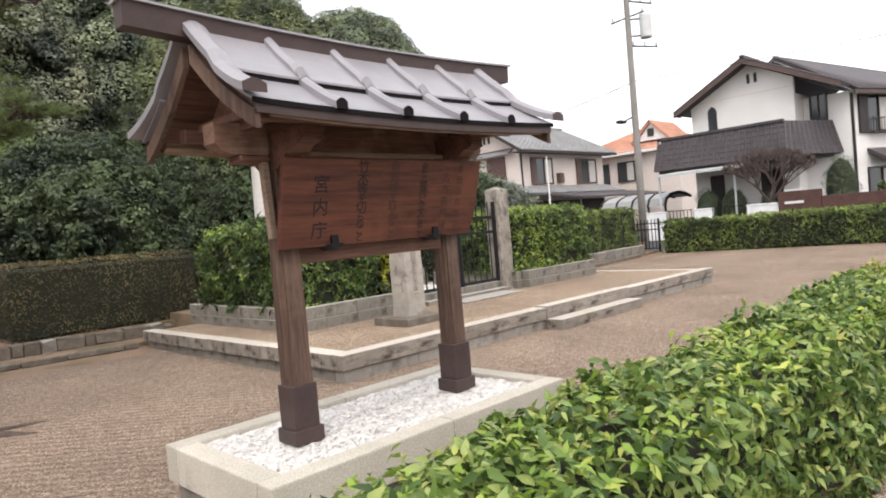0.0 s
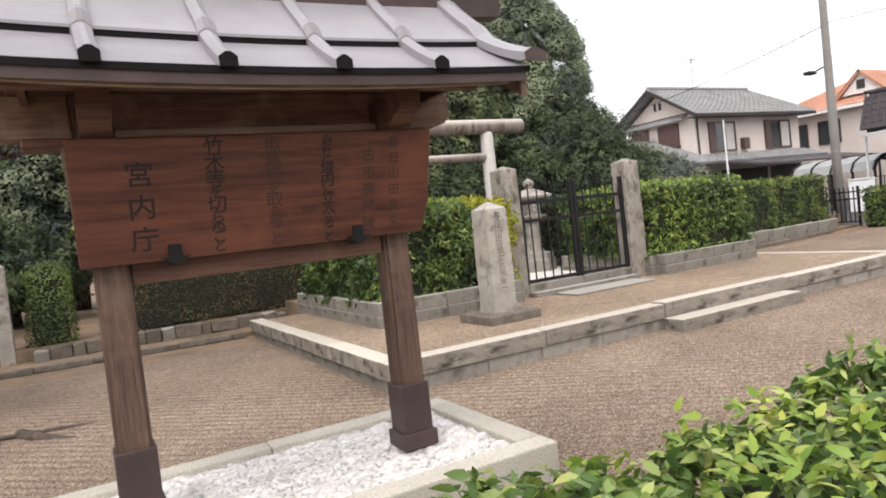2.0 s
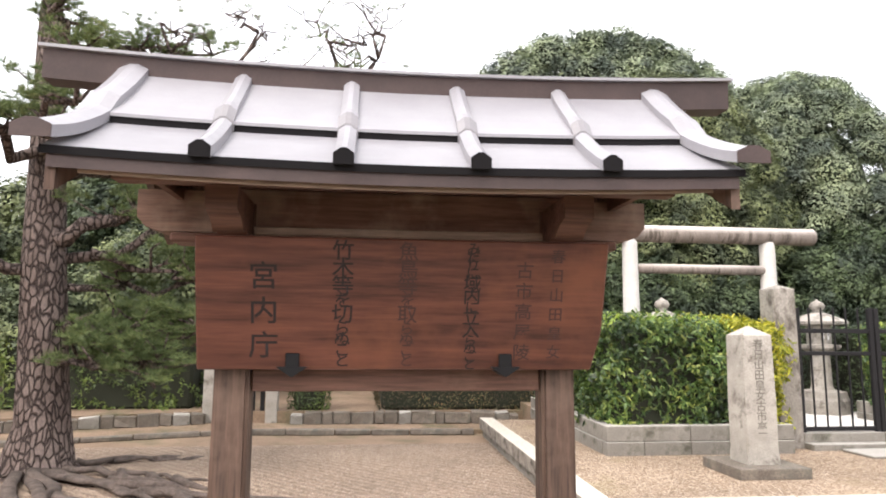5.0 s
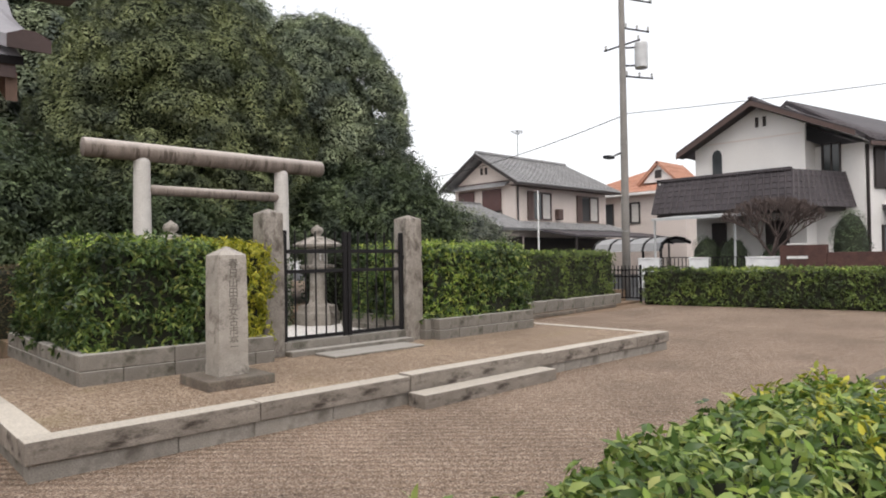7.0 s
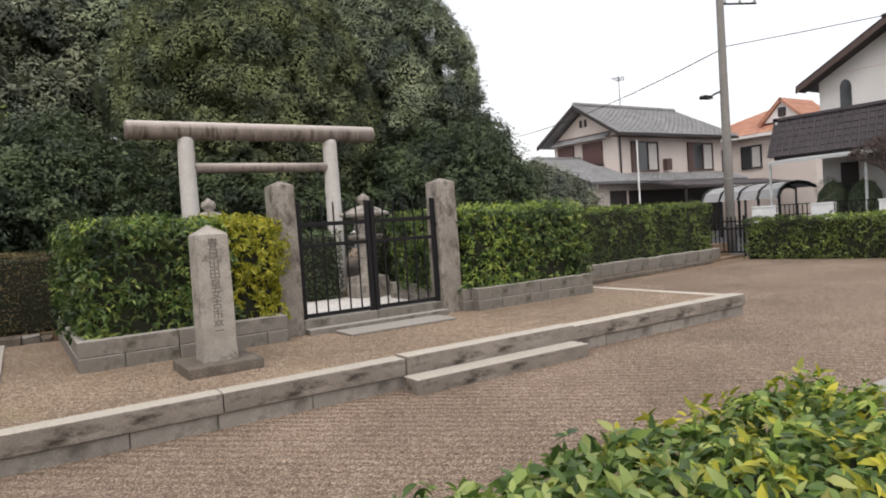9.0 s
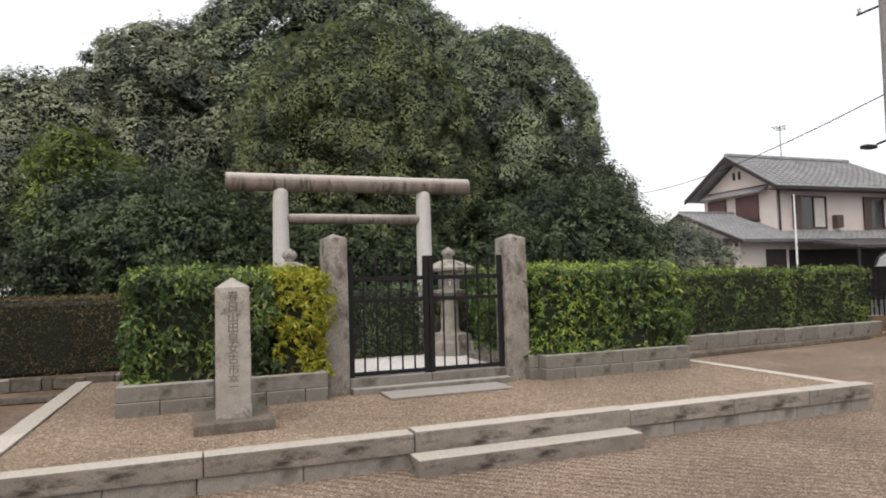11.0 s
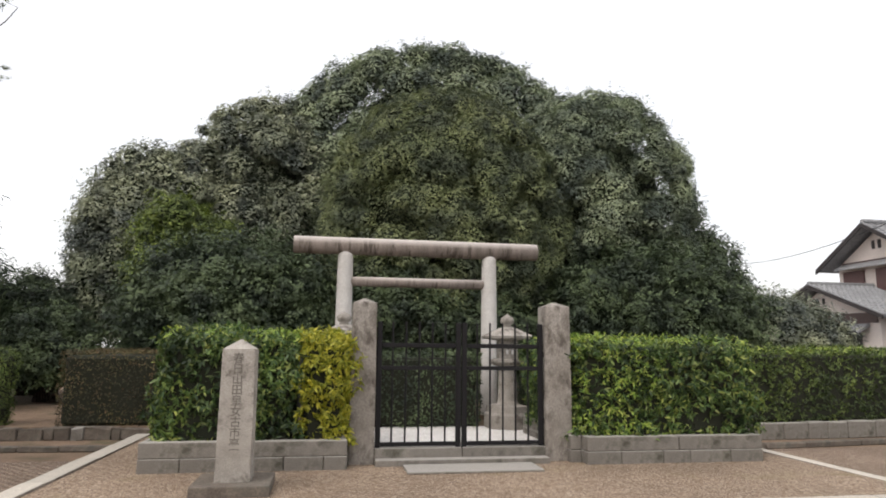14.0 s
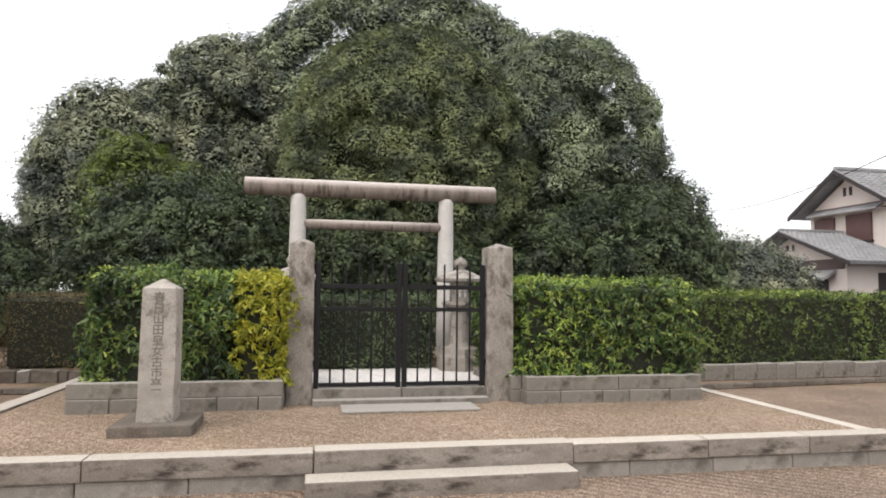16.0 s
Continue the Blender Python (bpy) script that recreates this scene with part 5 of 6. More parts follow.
pine((-4.95, 2.9, 0), [(0, 0, -0.05), (0.0, 0, 0.12), (0.02, 0.0, 0.5), (-0.03, 0.0, 1.2), (-0.10, 0.0, 2.2), (-0.15, 0.0, 3.3), (-0.22, 0.0, 4.6), (-0.35, 0.1, 6.2)], [0.44, 0.35, 0.265, 0.235, 0.215, 0.18, 0.14, 0.05],
     ([(0.3, -0.3, 0.08), (1.1, -0.9, 0.05), (2.0, -1.25, 0.045), (3.3, -1.4, -0.02)], [(0.3, 0.2, 0.08), (0.6, 0.5, 0.05), (1.2, 0.6, 0.02), (1.5, 0.65, -0.02)], [(0.2, -0.3, 0.08), (0.9, -0.75, 0.05), (1.6, -1.35, 0.035), (2.5, -1.5, -0.02)], [(0.3, -0.1, 0.07), (0.9, -0.3, 0.05), (1.4, -0.45, 0.04), (2.0, -0.6, -0.02)], [(0.1, -0.3, 0.08), (0.7, -1.2, 0.05), (1.2, -1.8, 0.04), (1.8, -2.2, -0.02)], [(0.1, -0.3, 0.07), (0.9, -1.7, 0.05), (1.5, -2.6, 0.04), (2.2, -3.3, -0.02)], [(0.0, -0.4, 0.07), (0.6, -1.8, 0.05), (1.6, -3.0, 0.035), (3.0, -4.0, -0.02)]),
     [((-0.1, 0, 2.45), (1.9, -0.1, 3.05), 0.10), ((-0.1, 0, 2.1), (-1.6, -0.9, 2.6), 0.07), ((-0.1, 0, 3.2), (-0.6, -1.8, 3.6), 0.08), ((0, 0, 1.55), (1.5, 0.1, 1.35), 0.045), ((-0.1, 0, 1.9), (1.6, 0.5, 2.0), 0.05), ((-0.15, 0, 3.3), (0.9, -2.0, 3.5), 0.07), ((-0.2, 0, 4.4), (0.5, -1.4, 4.6), 0.07), ((-0.2, 0, 4.6), (1.2, 0.9, 4.9), 0.07), ((-0.3, 0, 5.2), (-1.4, 0.4, 5.9), 0.05), ((0, 0, 1.2), (1.2, -0.4, 1.0), 0.035), ((-0.3, 0, 5.5), (0.6, -0.8, 6.0), 0.05), ((-0.15, 0, 3.4), (2.6, 0.1, 3.9), 0.075), ((-0.15, 0, 3.1), (2.9, 0, 3.5), 0.10), ((-0.1, 0, 2.2), (2.95, 0.1, 2.8), 0.065), ((2.4, -0.2, 2.68), (3.3, -0.3, 2.8), 0.035), ((2.4, 0.1, 3.85), (3.3, -0.3, 4.0), 0.04), ((0.4, -0.1, 2.3), (1.75, -0.3, 2.0), 0.04), ((0.1, 0.0, 1.5), (1.9, -0.3, 1.5), 0.04), ((0.0, -0.1, 1.1), (1.3, -0.35, 1.15), 0.035)],
     12, 48, "tall leaning pine with plated bark and spreading surface roots", 8)
# ---- small gates, road, pole ----
def pine_sprays():
    """The twisted ends of the pine's long upper limb."""
    e = bpy.data.objects["pine_tree"]
    r = random.Random(31)
    tufts = []
    for a, c, n in (((1.3, 0.05, 3.6), (0.9, 0.1, 5.0), 4), ((1.5, 0.05, 3.7), (2.0, 0.0, 4.95), 4), ((2.9, 0.1, 3.9), (2.8, 0.1, 5.05), 3), ((3.0, 0.1, 4.0), (3.6, 0.1, 4.95), 3)):
        b = bmesh.new()
        def twist(p, q, rad, depth):
            pts = [Vector(p)]
            for k in range(1, 6):
                pts.append(Vector(p).lerp(Vector(q), k / 5) + Vector((r.uniform(-0.1, 0.1), r.uniform(-0.1, 0.1), r.uniform(-0.08, 0.08))))
            ring_tube(pts, [rad * (1 - 0.14 * k) for k in range(6)], 7, b)
            if depth:
                for k in (2, 3, 4, 5):
                    d = Vector((r.uniform(-1, 1), r.uniform(-0.5, 0.5), r.uniform(-0.1, 0.9))).normalized() * r.uniform(0.3, 0.55)
                    twist(pts[k], pts[k] + d, rad * 0.5, depth - 1)
            else:
                for _ in range(3):
                    tufts.append(pts[-1] + Vector((r.uniform(-0.06, 0.06), r.uniform(-0.06, 0.06), r.uniform(0, 0.06))))
        twist(a, c, 0.045, 2)
        part("spray", b, BARK, e, smooth=True)
    rng = np.random.default_rng(6)
    P = np.repeat(np.array([tuple(t) for t in tufts]), 30, axis=0)
    N = rng.normal(0, 1, P.shape)
    N[:, 2] = np.abs(N[:, 2])
    N /= np.linalg.norm(N, axis=1, keepdims=True)
    v, f = leaf_shape("needle")
    sd = np.cross(N, rng.normal(0, 1, P.shape))
    sd /= np.linalg.norm(sd, axis=1, keepdims=True)
    co = P[:, None, :] + 0.08 * (v[None, :, 0:1] * N[:, None, :] + v[None, :, 1:2] * sd[:, None, :])
    part("spray_needles", array_mesh("needles", co.reshape(-1, 3), (f[None] + (np.arange(len(P)) * 3)[:, None, None]).reshape(-1, 3), L_PINE), L_PINE, e, kind="stuff")


pine_sprays()


def bar_gate(name, x, y, turn, width, height, label, z=0.08):
    e = thing(name, Matrix.Translation((x, y, z)) @ Matrix.Rotation(turn, 4, "Z"), label, "gate")
    for s in (0, width):
        part("stile", box(s - 0.03, s + 0.03, -0.03, 0.03, 0, height, 0.004), IRON, e)
    for zz in (0.12, height * 0.68, height * 0.86):
        part("rail", box(0.03, width - 0.03, -0.014, 0.014, zz - 0.018, zz + 0.018), IRON, e)
    n = int(width / 0.12)
    for i in range(1, n):
        part("bar", box(width * i / n - 0.013, width * i / n + 0.013, -0.013, 0.013, 0.1, height - 0.02), IRON, e)
    return e


bar_gate("bar_gate", 17.0, 6.6, radians(-86), 1.1, 1.12, "small black iron gate between the hedges at the court's end", 0.0)
bar_gate("bar_gate", -3.85, 6.3, radians(-4), 0.64, 1.32, "small black iron bar gate at the back of the court")
gate_post(-4.11, -3.92, 6.2, 6.39, 0.0, 1.85, label="pale granite post of the small back gate", mat=STONE, group="small gate posts")
gate_post(-3.15, -2.97, 6.15, 6.33, 0.0, 1.5, label="pale granite post of the small back gate", mat=STONE, group="small gate posts")


def utility_pole():
    e = thing("utility_pole", (18.4, 6.76, 0), "tall grey concrete utility pole with transformer and crossarms", "utility pole")
    part("pole", lathe([(0.135, 0), (0.128, 3), (0.112, 6), (0.098, 9), (0.085, 11.8), (0.075, 11.85)], 20), CONCRETE, e, smooth=True)
    right = Vector((0.69, -0.72, 0))
    def arm(z, a, b, rise=0.0, rad=0.03):
        p, q = right * a, right * b
        part("crossarm", ring_tube([(p.x, p.y, z), (q.x, q.y, z + rise)], [rad, rad], 8), IRON_GREY, e)
        for k in (0.05, 0.5, 0.95):
            c = p.lerp(q, k)
            part("insulator", lathe([(0.02, 0), (0.045, 0.03), (0.03, 0.07), (0.045, 0.10), (0.015, 0.15)], 10, at=(c.x, c.y, z + rise * k + rad)), METAL_PALE, e)
    arm(9.95, 0.1, 1.0, -0.18)
    arm(8.95, 0.1, 0.9, -0.15)
    arm(8.2, -0.6, 0.6, 0.36)
    arm(7.35, 0.1, 1.0, -0.1)
    c = right * 0.62
    part("transformer", lathe([(0.19, 0), (0.215, 0.03), (0.215, 0.80), (0.19, 0.86), (0.08, 0.88)], 20, at=(c.x, c.y, 7.6)), METAL_PALE, e, "pale grey cylindrical transformer", smooth=False)
    for z in (7.7, 8.3):
        part("strap", ring_tube([(0, 0, z), (c.x, c.y, z)], [0.03, 0.03], 6), IRON_GREY, e)
    k = -right * 0.33
    part("street_light", merge(ring_tube([(0, 0, 4.85), (k.x, k.y, 4.72)], [0.03, 0.03], 8), box(k.x * 2 - 0.1, k.x + 0.05, min(k.y * 2, k.y), max(k.y * 2, k.y), 4.62, 4.72, 0.02)), IRON_GREY, e)
    for z in (2.2, 3.0, 3.8, 5.4, 5.9, 6.6):
        part("band", lathe([(0.142 - z * 0.0055, 0), (0.142 - z * 0.0055, 0.04)], 16, at=(0, 0, z)), METAL_PALE, e)


utility_pole()


def wire(a, b, sag, rad=0.012, z_extra=0):
    pts = []
    a, b = Vector(a), Vector(b)
    for i in range(13):
        k = i / 12
        p = a.lerp(b, k)
        p.z -= sag * 4 * k * (1 - k)
        pts.append(p)
    o = pts[0].copy()
    e = thing("overhead_wire", (o.x, o.y, o.z), "thin black overhead wire strung from the pole", "wire", "overhead wires")
    part("cable", ring_tube([p - o for p in pts], [rad] * 13, 5), IRON, e)


wire((18.4, 6.76, 6.1), (35.2, -11.7, 9.2), 0.35)
wire((18.4, 6.76, 6.05), (30.0, 36.0, 7.5), 0.75, 0.016)


# ---- houses ----
def window(parent, name, origin, turn, w, h, frame_mat=None, shutters=True, rail=False, curtain=True):
    """A window on a wall whose outside faces -y before the turn; origin at its lower middle."""
    fm = frame_mat or TRIM_BROWN
    win = new(name)
    win.parent = parent
    win.matrix_basis = Matrix.Translation(origin) @ Matrix.Rotation(turn, 4, "Z")
    f = 0.07
    b = box(-w / 2, w / 2, -0.09, 0.02, -f, 0)
    for q in ((-w / 2, w / 2, h, h + f), (-w / 2 - f, -w / 2, -f, h + f), (w / 2, w / 2 + f, -f, h + f), (-0.03, 0.03, 0, h)):
        box(q[0], q[1], -0.088, 0.02, q[2], q[3], bm=b)
    part("window_frame", b, fm, win)
    part("pane", box(-w / 2, -0.03, -0.03, -0.02, 0, h), GLASS, win)
    part("pane", box(0.03, w / 2, -0.03, -0.02, 0, h), GLASS, win)
    if curtain:
        part("curtain", box(0.06, w / 2 - 0.06, -0.045, -0.035, 0.05, h - 0.05), CURTAIN, win)
    if shutters:
        part("shutter", box(-w / 2 - f - 0.55, -w / 2 - f, -0.12, -0.01, -0.1, h + 0.08, 0.01), fm, win)
    if rail:
        for k in range(9):
            x = -w / 2 + w * k / 8
            part("rail_bar", box(x - 0.012, x + 0.012, -0.30, -0.28, -0.1, 0.55), fm, win)
        part("rail_top", box(-w / 2 - 0.05, w / 2 + 0.05, -0.31, -0.27, 0.55, 0.6), fm, win)
        part("rail_base", box(-w / 2 - 0.05, w / 2 + 0.05, -0.31, -0.09, -0.14, -0.1), fm, win)
    return win


def roof_slab(parent, quad, material, thick=0.16, rows=14, cols=24, name="roof_slope", tile=True):
    """A roof slope from four corners (ridge a, ridge b, eave b, eave a) with tile courses as ribs."""
    a, b, c, d = [Vector(q) for q in quad]
    n = (b - a).cross(d - a).normalized()
    if n.z < 0:
        n = -n
    bm = bmesh.new()
    lo = [bm.verts.new(q - n * thick) for q in (a, b, c, d)]
    hi = [bm.verts.new(q) for q in (a, b, c, d)]
    fs = [bm.faces.new(lo), bm.faces.new(hi)]
    for i in range(4):
        fs.append(bm.faces.new((lo[i], lo[(i + 1) % 4], hi[(i + 1) % 4], hi[i])))
    bmesh.ops.recalc_face_normals(bm, faces=fs)
    slab = part(name, bm, material, parent)
    if tile:
        rb = bmesh.new()
        for i in range(cols + 1):
            k = i / cols
            p, q = a.lerp(b, k) + n * 0.01, d.lerp(c, k) + n * 0.01
            u = (b - a).normalized() * 0.045 if (b - a).length > 0.1 else (c - d).normalized() * 0.045
            vs = [rb.verts.new(s) for s in (p - u, p + n * 0.045, p + u, q - u, q + n * 0.045, q + u)]
            rb.faces.new((vs[0], vs[1], vs[4], vs[3]))
            rb.faces.new((vs[1], vs[2], vs[5], vs[4]))
            rb.faces.new((vs[3], vs[4], vs[5]))
        for i in range(1, rows):
            k = i / rows
            p, q = a.lerp(d, k) + n * 0.004, b.lerp(c, k) + n * 0.004
            u = (d - a).normalized() * 0.05
            vs = [rb.verts.new(s) for s in (p - u, q - u, q + n * 0.03, p + n * 0.03, p + n * 0.03 + u * 0.02, q + n * 0.03 + u * 0.02)]
            rb.faces.new((vs[0], vs[1], vs[2], vs[3]))
            w = [rb.verts.new(s) for s in (p + n * 0.03, q + n * 0.03, q - n * 0.0, p - n * 0.0)]
            rb.faces.new(w)
        part("tile_relief", rb, material, slab, kind="stuff")
    return slab


def house_cream():
    """Two storeys, front to -y, ridge along x, with a low gabled wing to the west."""
    X, Y = 30.9, 21.9
    e = thing("house", (X, Y, 0), "cream stucco two-storey house with grey tiled gable roof and brown shutters", "house")
    part("wall", box(0, 10.2, 0, 5.4, 0, 6.2), STUCCO, e)
    part("gable_wall", prism([(0.0, 6.2), (5.4, 6.2), (2.7, 7.85)], "x", 0.0, 0.15), STUCCO, e)
    o = 0.8
    roof_slab(e, ((-o, 2.7, 8.25), (8.9, 2.7, 8.25), (11.0, -o, 6.1), (-o, -o, 6.1)), TILE_GREY)
    roof_slab(e, ((-o, 2.7, 8.25), (8.9, 2.7, 8.25), (11.0, 6.2, 6.1), (-o, 6.2, 6.1)), TILE_GREY)
    roof_slab(e, ((8.9, 2.69, 8.25), (8.9, 2.71, 8.25), (11.0, 6.2, 6.1), (11.0, -o, 6.1)), TILE_GREY, tile=False)
    part("ridge", box(-o, 9.0, 2.56, 2.84, 8.22, 8.42, 0.05), TILE_GREY, e)
    for y in (-o, 6.2):
        part("verge_board", prism([(2.7, 8.2), (y, 6.05), (y, 5.85), (2.7, 8.0)], "x", -o - 0.05, -o + 0.02), TRIM_DARK, e)
    part("eave_board", box(-o, 11.0, -o - 0.04, -o + 0.02, 5.9, 6.04), TRIM_DARK, e)
    part("soffit", box(-o + 0.05, 10.9, -o + 0.04, 0.0, 5.92, 5.98), TRIM_BROWN, e)
    part("gable_shade_band", box(-0.04, 0.0, 0.3, 5.1, 6.28, 6.36), TRIM_BROWN, e)
    part("gable_pent", prism([(-0.5, 6.02), (-0.003, 6.3), (-0.003, 6.2), (-0.5, 5.94)], "y", 0.5, 5.2), TILE_GREY, e)
    roof_slab(e, ((0.0, 0.0, 3.72), (10.4, 0.0, 3.72), (10.9, -1.4, 3.2), (0.0, -1.4, 3.2)), TILE_GREY, cols=26, rows=5)
    # dark sheet on the wall for the shade under the porch roof
    part("porch_shade", box(0.3, 10.0, -0.03, -0.005, 0, 2.7), TRIM_DARK, e)
    part("lean_to_roof", prism([(-3.9, 2.72), (-1.45, 3.12), (-1.45, 3.0), (-3.9, 2.60)], "x", 0.8, 12.5), TILE_DARK, e, "dark lean-to roof along the ground floor")
    for x in (1.0, 6.6, 12.3):
        part("lean_to_post", box(x - 0.05, x + 0.05, -3.85, -3.75, 0, 2.65), TRIM_DARK, e)
    window(e, "window", (2.6, 0, 3.9), 0, 1.8, 1.7, rail=False)
    window(e, "window", (8.1, 0, 3.9), 0, 2.0, 1.7, rail=False)
    part("window_grille", box(4.0, 4.5, -0.35, -0.02, 3.9, 4.6, 0.02), TRIM_BROWN, e)
    for y0, y1 in ((1.2, 2.8), (3.6, 5.0)):
        sb = part("shutter_box", box(-0.12, -0.002, y0, y1, 4.45, 5.85, 0.01), TRIM_MAROON, e, "closed maroon shutter box")
        part("shutter_sill", box(-0.16, -0.002, y0 - 0.05, y1 + 0.05, 4.35, 4.44), TRIM_DARK, sb)
    for y in (2.5, 2.9):
        part("vent", box(-0.04, 0.16, y - 0.09, y + 0.09, 6.9, 7.35), TRIM_DARK, e)
    part("downpipe", box(0.05, 0.13, -0.12, -0.04, 3.3, 5.9), TRIM_DARK, e)
    w = new("wing")
    w.parent = e
    part("wing_wall", box(-3.3, -0.003, -0.6, 6.0, 0, 3.3), STUCCO, w)
    part("lattice_panel", box(-3.36, -3.305, -0.5, 5.9, 2.86, 3.35), TRIM_BROWN, w)
    part("wing_gable", prism([(-0.6, 3.3), (6.0, 3.3), (3.0, 4.6)], "x", -3.3, -3.2), STUCCO, w)
    roof_slab(w, ((-3.9, 3.1, 4.95), (0.0, 3.1, 4.95), (0.0, -1.4, 3.2), (-3.9, -1.4, 3.2)), TILE_GREY, cols=14, rows=12)
    roof_slab(w, ((-3.9, 3.1, 4.95), (0.0, 3.1, 4.95), (0.0, 6.6, 3.4), (-3.9, 6.6, 3.4)), TILE_GREY, cols=14, rows=10)
    part("ridge", box(-3.9, 0.0, 3.0, 3.2, 4.93, 5.08, 0.03), TILE_GREY, w)
    for y, z in ((-1.4, 3.2), (6.6, 3.4)):
        part("verge_board", prism([(3.1, 4.9), (y, z - 0.05), (y, z - 0.22), (3.1, 4.73)], "x", -3.96, -3.88), TRIM_DARK, w)
    part("pent_roof", prism([(-4.0, 2.45), (-3.3, 2.85), (-3.3, 2.7), (-4.0, 2.33)], "y", 0.0, 6.0), TILE_GREY, w)
    for y in (2.8, 3.2):
        part("vent", box(-3.34, -3.28, y - 0.07, y + 0.07, 3.9, 4.2), TRIM_DARK, w)
    # flat dark sheets stand for the shade below the wing's eaves and porch
    part("opening_shade", box(-3.33, -3.31, 0.5, 5.6, 0.1, 2.4), TRIM_DARK, w)
    part("porch_opening", box(-1.6, -0.2, -0.63, -0.605, 0.1, 2.7), TRIM_DARK, w)


def house_orange():
    e = thing("house", (44.5, 17.4, -0.65), "pale house with orange clay tile hip roof and small dormer gable", "house")
    part("wall", box(0, 11, 0, 9.0, 0, 7.0), STUCCO, e)
    o = 0.7
    roof_slab(e, ((4.5, 4.5, 9.2), (4.5, 4.6, 9.2), (-o, 9.7, 6.9), (-o, -o, 6.9)), TILE_ORANGE, cols=22, rows=8)
    roof_slab(e, ((4.5, 4.5, 9.2), (7.0, 4.5, 9.2), (11.7, -o, 6.9), (-o, -o, 6.9)), TILE_ORANGE, cols=22, rows=8)
    roof_slab(e, ((4.5, 4.6, 9.2), (7.0, 4.6, 9.2), (11.7, 9.7, 6.9), (-o, 9.7, 6.9)), TILE_ORANGE, cols=22, rows=8)
    part("dormer_wall", prism([(1.0, 7.6), (3.6, 7.6), (2.3, 8.9)], "x", 0.4, 3.0), STUCCO_WHITE, e)
    roof_slab(e, ((0.2, 2.3, 9.15), (4.2, 2.3, 9.15), (4.2, 0.6, 7.5), (0.2, 0.6, 7.5)), TILE_ORANGE, cols=8, rows=4)
    roof_slab(e, ((0.2, 2.3, 9.15), (4.2, 2.3, 9.15), (4.2, 4.0, 7.5), (0.2, 4.0, 7.5)), TILE_ORANGE, cols=8, rows=4)
    part("dormer_vent", box(0.32, 0.41, 2.05, 2.55, 7.9, 8.5), TRIM_DARK, e)
    window(e, "window", (0, 7.0, 4.4), radians(-90), 2.0, 1.7, TRIM_DARK, shutters=False, curtain=False)
    window(e, "window", (0, 4.4, 4.6), radians(-90), 1.4, 1.5, TRIM_DARK, shutters=False)
    part("eave_board", box(-o - 0.03, -o + 0.02, -o, 9.7, 6.66, 6.86), STUCCO_WHITE, e)


